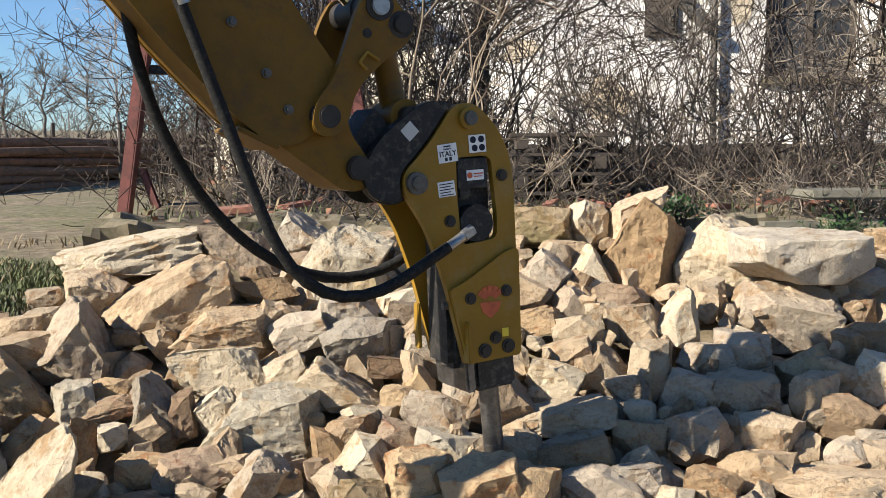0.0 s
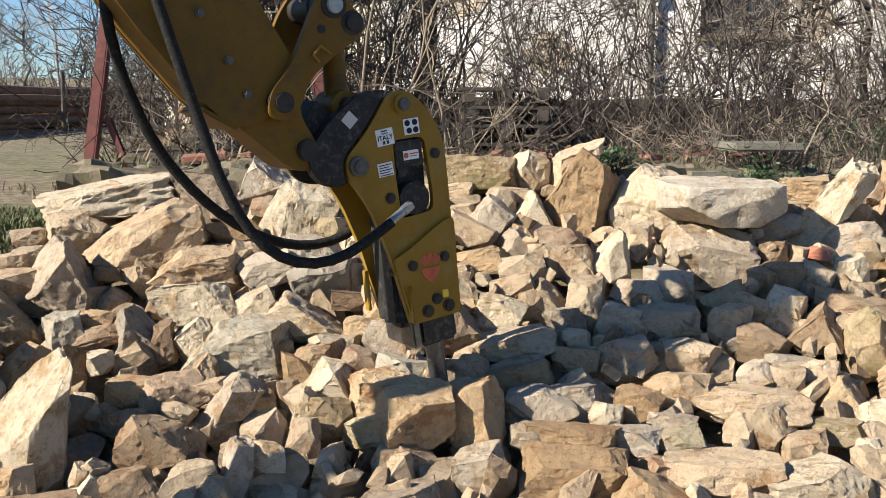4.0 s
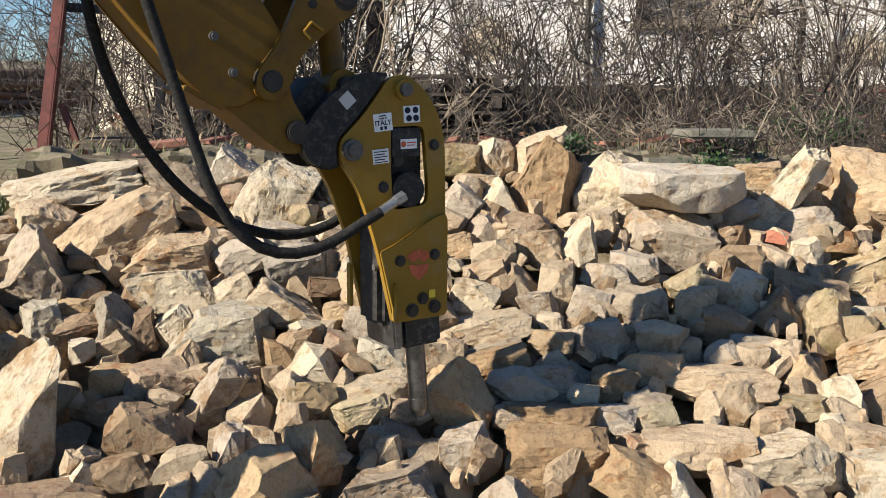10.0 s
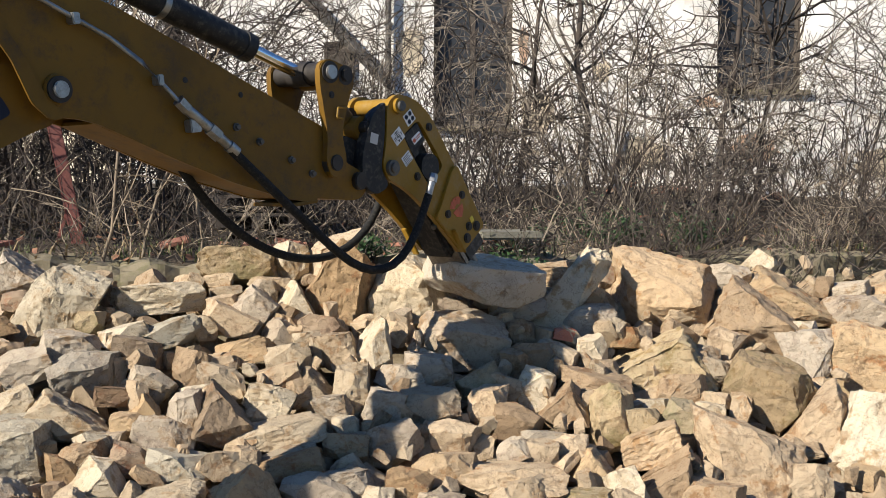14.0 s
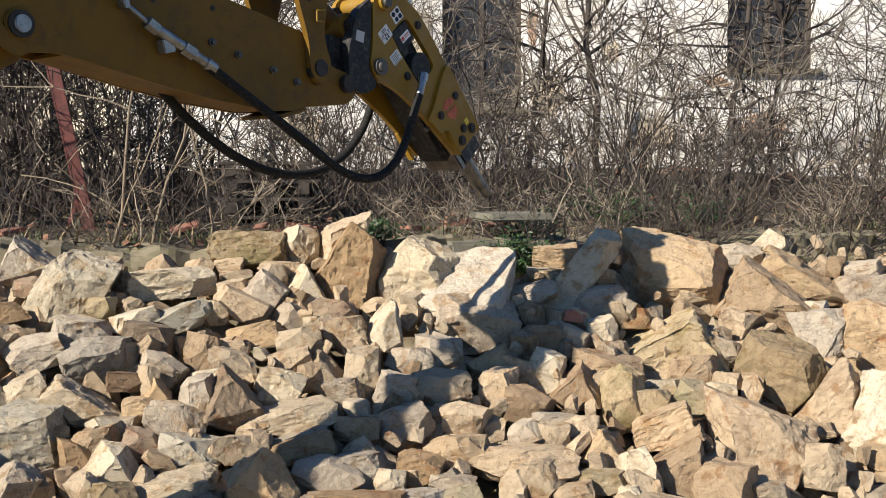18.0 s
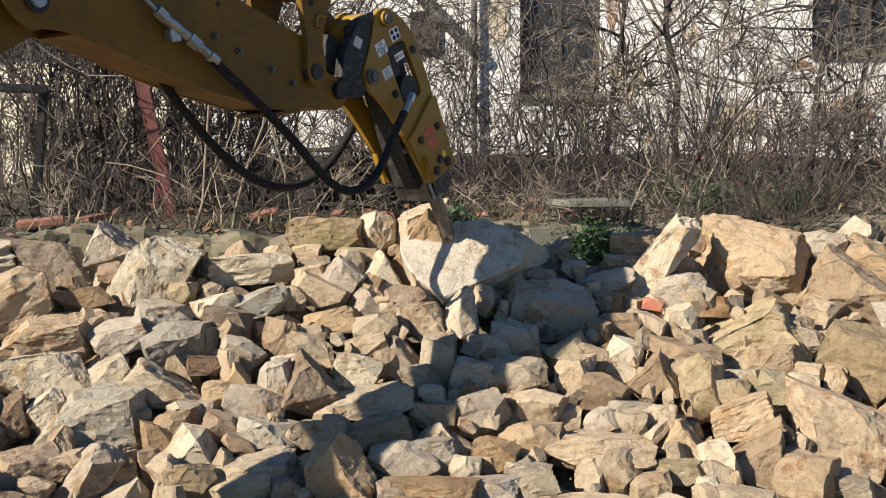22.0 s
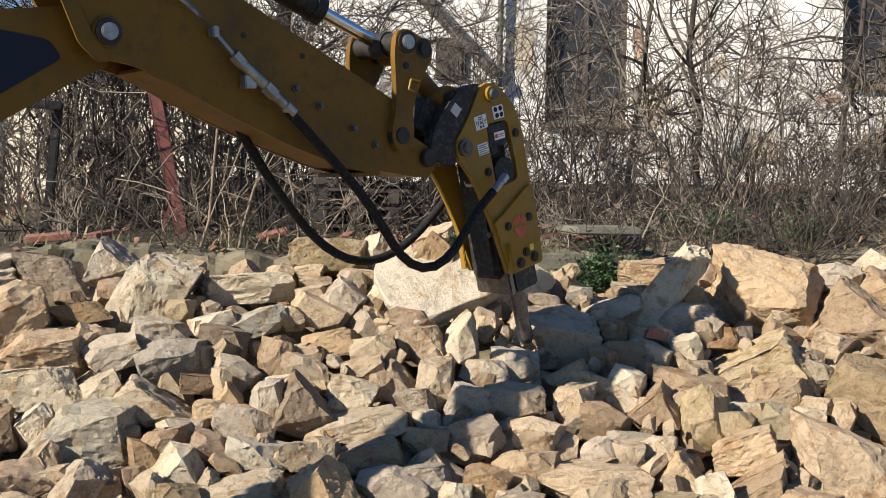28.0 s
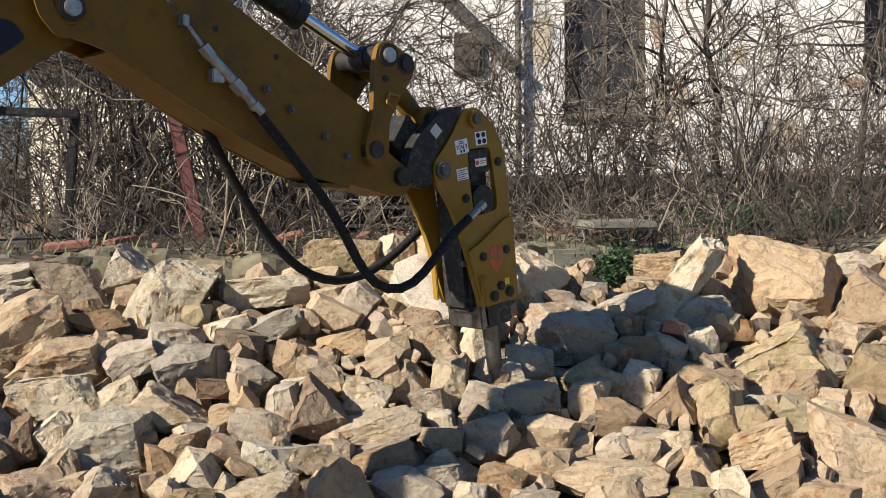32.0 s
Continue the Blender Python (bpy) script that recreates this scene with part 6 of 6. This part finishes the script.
def far_tree(x, y, h, seed, mat, depth=3, label="bare winter tree on the far field"):
    rr = random.Random(seed)
    t = tagged(new("far_tree"), label, "tree", "trees on the horizon")
    t.matrix_world = pose(x, y, ground_z(x, y))
    vs, fs = tube([Vector((0.02 * h * rr.gauss(0, 1), 0, h * 0.75 * k / 5 - 0.2)) for k in range(6)], [h * (0.011 if mat is BIRCH else 0.024) * (1 - 0.17 * k) for k in range(6)], 7)
    o = new("trunk", link_mesh("trunk", vs, fs, mat, True))
    o.parent = t
    s = Soup()
    for k in range(16):
        z = h * rr.uniform(0.2, 0.75)
        grow(s, rr, Vector((0, 0, z)), Vector((rr.gauss(0, 1), rr.gauss(0, 1), 0.9)), h * rr.uniform(0.25, 0.42), h * (0.004 if mat is BIRCH else 0.009), depth, 0.3, 0.25, 3, (3, 5))
    o = new("crown", s.mesh("crown", mat))
    o.parent = t


for k, (x, y, h) in enumerate(((-21.5, 62, 5.2), (-24.5, 64, 5.0), (-18.6, 60, 4.6), (-28, 66, 5.4), (-16.2, 62, 4.2), (-32, 66, 5.5), (-13.5, 64, 3.6))):
    far_tree(x, y, h, 20 + k, FARBARK)
far_tree(-11.2, 40, 6.0, 50, BIRCH, 2, "slender pale birch without leaves")


def far_hedge():
    rr = random.Random(15)
    s = Soup()
    for _ in range(420):
        x, y = rr.uniform(-75, 6), rr.uniform(58, 70)
        z = ground_z(x, y)
        grow(s, rr, Vector((x, y, z - 0.1)), Vector((rr.gauss(0, 0.5), rr.gauss(0, 0.5), 1)), rr.uniform(1.2, 2.6), 0.05, 2, 0.3, 0.3, 3, (3, 4))
    tagged(new("far_hedge", s.mesh("far_hedge", FARBARK)), "distant bare hedge along the field", "hedge", kind="stuff")


far_hedge()
for k, x in enumerate((-10.6, -9.2, -7.6, -6.1)):
    ob = part("fence_post", rod(bmesh.new(), (0, 0, -0.2), (0, 0, 1.5), 0.06, 0.05, seg=8), DARKWOOD, None)
    ob.matrix_world = pose(x, 27.5, ground_z(x, 27.5))
    tagged(ob, "grey wooden fence post beyond the log stack", "post", "fence posts")

# ================= what moves =================
# seconds, place of the link pin, heading of the arm, pitch of the stick and of the breaker
ARM = [
    (0, -0.258, 3.864, 1.651, 26.9, -40.4, 2.2),
    (0.5, -0.299, 3.811, 1.628, 26.4, -41.3, 3.7),
    (1, -0.311, 3.817, 1.620, 26.3, -41.0, 5.9),
    (1.5, -0.344, 3.842, 1.633, 27.1, -40.0, 9.1),
    (2, -0.351, 3.802, 1.612, 26.6, -41.6, 7.6),
    (2.5, -0.341, 3.795, 1.608, 26.3, -41.4, 7.7),
    (3, -0.338, 3.792, 1.607, 26.2, -41.5, 7.9),
    (3.5, -0.328, 3.795, 1.593, 26.3, -42.0, 7.5),
    (5.5, -0.312, 3.921, 1.443, 28.2, -47.7, 0.9),
    (6, -0.394, 3.858, 1.516, 27.7, -45.8, 3.1),
    (6.5, -0.516, 3.738, 1.470, 26.9, -51.4, -3.4),
    (7, -0.599, 3.639, 1.478, 25.9, -53.6, -5.8),
    (7.5, -0.483, 3.722, 1.598, 26.1, -43.7, 5.0),
    (8, -0.288, 3.872, 1.659, 27.1, -36.9, 13.0),
    (8.5, -0.201, 3.883, 1.568, 26.4, -40.0, 9.6),
    (9, -0.338, 3.793, 1.539, 26.2, -44.9, 0.8),
    (9.5, -0.323, 3.667, 1.545, 23.7, -45.4, -1.0),
    (10, -0.324, 3.576, 1.587, 22.3, -43.8, 0.3),
    (10.5, -0.172, 3.705, 1.818, 24.3, -29.8, 12.5),
    (11, -0.028, 3.837, 1.973, 26.0, -19.4, 21.5),
    (11.5, 0.147, 3.941, 2.024, 26.9, -14.9, 27.3),
    (12, 0.339, 4.136, 1.923, 28.3, -14.2, 28.5),
    (12.5, 0.491, 4.286, 1.801, 31.1, -14.5, 29.4),
    (13, 0.567, 4.412, 1.705, 32.1, -14.5, 28.6),
    (13.5, 0.648, 4.481, 1.685, 32.2, -11.6, 32.7),
    (14, 0.721, 4.508, 1.703, 32.0, -8.1, 36.1),
    (14.5, 0.736, 4.565, 1.775, 32.6, -3.5, 40.3),
    (16.5, 0.852, 4.736, 1.708, 33.8, 2.9, 57.7),
    (17, 0.723, 4.649, 1.977, 33.7, 6.5, 61.5),
    (17.5, 0.701, 4.599, 1.833, 33.2, -1.5, 43.9),
    (18, 0.615, 4.437, 2.004, 31.2, -1.0, 38.2),
    (18.5, 0.642, 4.286, 1.909, 28.4, -6.6, 26.8),
    (19, 0.702, 4.243, 1.821, 27.2, -8.9, 23.8),
    (19.5, 0.689, 4.297, 1.777, 28.4, -10.0, 23.4),
    (20, 0.678, 4.338, 1.781, 28.6, -9.9, 23.2),
    (20.5, 0.603, 4.493, 1.770, 31.7, -10.2, 22.8),
    (21, 0.449, 4.603, 1.772, 35.8, -10.0, 22.3),
    (21.5, 0.326, 4.743, 1.756, 39.4, -10.6, 21.3),
    (22, 0.313, 4.617, 1.950, 37.9, -5.9, 24.5),
    (22.5, 0.481, 4.408, 1.932, 33.0, -6.8, 25.8),
    (23, 0.554, 4.514, 1.919, 32.6, -6.0, 32.7),
    (23.5, 0.690, 4.499, 1.854, 31.9, -3.5, 38.7),
    (24, 0.759, 4.597, 1.648, 32.7, -7.0, 34.6),
    (24.5, 0.810, 4.604, 1.526, 32.4, -9.1, 32.6),
    (25, 0.779, 4.560, 1.532, 32.1, -11.2, 30.0),
    (25.5, 0.725, 4.499, 1.559, 31.6, -13.6, 26.0),
    (27.5, 0.623, 4.414, 1.766, 30.3, -12.2, 11.8),
    (28, 0.636, 4.423, 1.766, 30.2, -11.6, 12.7),
    (28.5, 0.645, 4.407, 1.741, 30.3, -11.9, 14.9),
    (29, 0.646, 4.408, 1.757, 30.0, -11.7, 13.5),
    (29.5, 0.644, 4.387, 1.756, 29.9, -11.8, 12.9),
    (30, 0.641, 4.390, 1.753, 29.9, -12.0, 12.7),
    (30.5, 0.648, 4.388, 1.735, 29.9, -12.4, 11.4),
    (31, 0.688, 4.383, 1.650, 29.5, -14.4, 8.6),
    (31.5, 0.611, 4.335, 1.736, 29.5, -14.5, 9.3),
    (32, 0.493, 4.291, 1.714, 30.2, -18.9, 5.4),
]
PIVOT, HOOK, BOOM_PIN, RAM_FOOT = Vector((0.344, 0.046)), Vector((0.0, 0.205)), Vector((-1.229, 0.032)), Vector((-1.25, 0.52))
STICK_SET, STICK_SIZE = 15.4, 0.927    # how the stick's own axes lie to the line of its pins


def turned(v, deg):
    c, s = math.cos(radians(deg)), math.sin(radians(deg))
    return Vector((v.x * c - v.y * s, v.x * s + v.y * c))


def curve_points(p0, d0, p3, d3, length, pull, n):
    """n + 1 even steps along a hanging hose of fixed length between two fittings."""
    lo, hi = 0.02, 3.0
    for _ in range(26):
        h = (lo + hi) / 2
        q1, q2 = p0 + d0 * h, p3 + d3 * h * pull
        pts = [p0 * (1 - f) ** 3 + q1 * 3 * f * (1 - f) ** 2 + q2 * 3 * f * f * (1 - f) + p3 * f ** 3 for f in [k / 48 for k in range(49)]]
        total = sum((b - a).length for a, b in zip(pts, pts[1:]))
        lo, hi = (h, hi) if total < length else (lo, h)
    out, run, want = [pts[0]], 0.0, total / n
    goal = want
    for a, b in zip(pts, pts[1:]):
        seg = (b - a).length
        while run + seg >= goal - 1e-9 and len(out) < n:
            out.append(a.lerp(b, (goal - run) / seg))
            goal += want
        run += seg
    out.append(pts[-1])
    # a stiff hose: even out its bends and keep its length
    q = np.array(out)
    for _ in range(60):
        q[2:-2] += 0.5 * ((4 * (q[1:-3] + q[3:-1]) - q[:-4] - q[4:]) / 6 - q[2:-2])
        for odd in (0, 1, 0, 1):
            a, b = np.arange(1 + odd, n - 2, 2), np.arange(2 + odd, n - 1, 2)
            v = q[b] - q[a]
            dist = np.linalg.norm(v, axis=1, keepdims=True)
            step = v / dist * (dist - want) * 0.5
            q[a] += np.where((a > 1)[:, None], step, 0)
            q[b] -= np.where((b < n - 1)[:, None], step, 0)
    return [Vector(p) for p in q]


def motions():
    rows = {k: [] for k in ("stick", "boom", "breaker", "guide", "tie", "barrel", "ram")}
    hose_rows = [[[] for _ in range(NSEG)] for _ in HOSES]
    for t, x, y, z, psi, th, ph in ARM:
        o = Vector((x, y, z)) - AXIS
        def at(v, deg):
            return pose(*(o + Vector((math.cos(radians(psi)) * v.x, math.sin(radians(psi)) * v.x, v.y))), 0, -deg, psi)
        def slope(a, b):
            return math.degrees(math.atan2((b - a).y, (b - a).x))
        m_stick = at(Vector((0, 0)), th + STICK_SET)
        d = turned(PIVOT, th)
        m_break = at(d, ph)
        hook = d + turned(HOOK, ph)
        arm_len = TIE_AT.length
        gap = max(arm_len - TIE + 0.01, min(arm_len + TIE - 0.01, hook.length))
        a = math.degrees(math.acos((arm_len ** 2 + gap ** 2 - TIE ** 2) / (2 * arm_len * gap)))
        hang = turned(hook.normalized() * arm_len, a)
        lift = slope(Vector((0, 0)), hang) - slope(Vector((0, 0)), TIE_AT)
        top = turned(Vector((LINK, 0)), lift)
        foot = turned(RAM_FOOT, th)
        tip = turned(BOOM_PIN, th)
        back = Vector((-math.hypot(*(o.xy)), 0.95 - z))
        rows["stick"].append((t, m_stick))
        rows["breaker"].append((t, m_break))
        rows["guide"].append((t, at(Vector((0, 0)), lift)))
        rows["tie"].append((t, at(hang, slope(hang, hook))))
        rows["barrel"].append((t, at(foot, slope(foot, top))))
        rows["ram"].append((t, at(top, slope(foot, top))))
        rows["boom"].append((t, at(tip, slope(back, tip) - 13)))
        for (nm, p0, d0, p3, d3, length, pull), keep in zip(HOSES, hose_rows):
            r0, r3 = m_stick.to_3x3(), m_break.to_3x3()
            pts = curve_points(m_stick @ (p0 * STICK_SIZE), (r0 @ d0).normalized(), m_break @ p3, (r3 @ d3).normalized(), length, pull, NSEG)
            for k in range(NSEG):
                v = pts[k + 1] - pts[k]
                keep[k].append((t, Matrix.Translation((pts[k] + pts[k + 1]) / 2) @ v.to_track_quat("X", "Z").to_matrix().to_4x4()))
    for ob, key in ((stick, "stick"), (boom, "boom"), (breaker, "breaker"), (guide, "guide"), (tie, "tie"), (barrel, "barrel"), (ram, "ram")):
        walk(ob, rows[key])
    for objs, keep in zip(hose_parts, hose_rows):
        for ob, rw in zip(objs, keep):
            walk(ob, rw)
    walk(slab, [(t, pose(x, y, z, rx, ry, rz)) for t, x, y, z, rx, ry, rz in SLAB])
    for ob, keyed in zip(split_stones, SPLIT):
        walk(ob, [(t, pose(x, y, z, rx, ry, rz)) for t, x, y, z, rx, ry, rz in keyed])


# the two halves of the stone that the chisel splits
SPLIT = [
    [(0, 0.217, 4.12, 0.46, 6, -8, 10), (3.4, 0.217, 4.12, 0.46, 6, -8, 10), (3.9, 0.15, 4.08, 0.46, 11, 1, 19), (5.5, -0.072, 4.02, 0.395, 20, 14, 32),
     (6, -0.135, 3.99, 0.385, 24, 16, 36), (6.5, -0.252, 3.88, 0.335, 48, 20, 40), (7, -0.345, 3.75, 0.265, 70, 24, 44), (32, -0.345, 3.75, 0.265, 70, 24, 44)],
    [(0, 0.34, 4.10, 0.43, -4, 6, -12), (3.4, 0.34, 4.10, 0.43, -4, 6, -12), (3.9, 0.345, 4.10, 0.44, 7.6, -11.6, -21.2), (5.5, 0.355, 4.10, 0.44, 25, -38, -35), (32, 0.355, 4.10, 0.44, 25, -38, -35)],
    [(0, -0.01, 4.20, 0.48, 5, 10, 0), (5.5, -0.01, 4.20, 0.48, 5, 10, 0), (6, 0.12, 4.30, 0.55, 10, 45, 5), (6.5, 0.10, 4.26, 0.54, 30, 75, 10), (7, 0.03, 4.08, 0.44, 75, 60, 25),
     (7.5, -0.18, 3.93, 0.36, 120, 30, 45), (8, -0.183, 3.87, 0.315, 150, 10, 55), (32, -0.183, 3.87, 0.315, 150, 10, 55)],
]

# the pale slab that the breaker lifts and turns over: seconds, place, turn
SLAB = [
    (0, 1.550, 5.200, 1.135, 3.4, -1.5, 0),
    (12.5, 1.550, 5.200, 1.135, 3.4, -1.5, 0),
    (13, 1.594, 5.200, 1.127, 3.4, 1.7, 0),
    (13.5, 1.584, 5.200, 1.128, 3.4, 1.7, 0),
    (14, 1.612, 5.200, 1.179, 8.7, 5.7, 2.9),
    (14.5, 1.673, 5.200, 1.220, 26.9, -17.3, 27.9),
    (16.5, 1.608, 5.200, 1.204, 26.9, -17.3, 27.9),
    (17, 1.540, 5.340, 1.095, 0.5, -32.8, 55.3),
    (18, 1.539, 5.340, 1.021, 0.5, -32.8, 55.3),
    (19, 1.540, 5.340, 1.025, 0.5, -32.8, 55.3),
    (20, 1.499, 5.340, 1.012, 0.5, -32.8, 55.3),
    (20.5, 1.336, 5.300, 1.067, 0.5, -32.8, 55.3),
    (21, 1.138, 5.250, 1.159, 44.7, -21.4, 4.7),
    (21.5, 1.113, 5.360, 1.123, 44.7, -21.4, 4.7),
    (25.5, 1.101, 5.360, 1.076, 44.7, -21.4, 4.7),
    (27.5, 0.974, 5.360, 1.096, 44.7, -21.4, 4.7),
    (32, 1.001, 5.360, 1.101, 44.7, -21.4, 4.7),
]
motions()
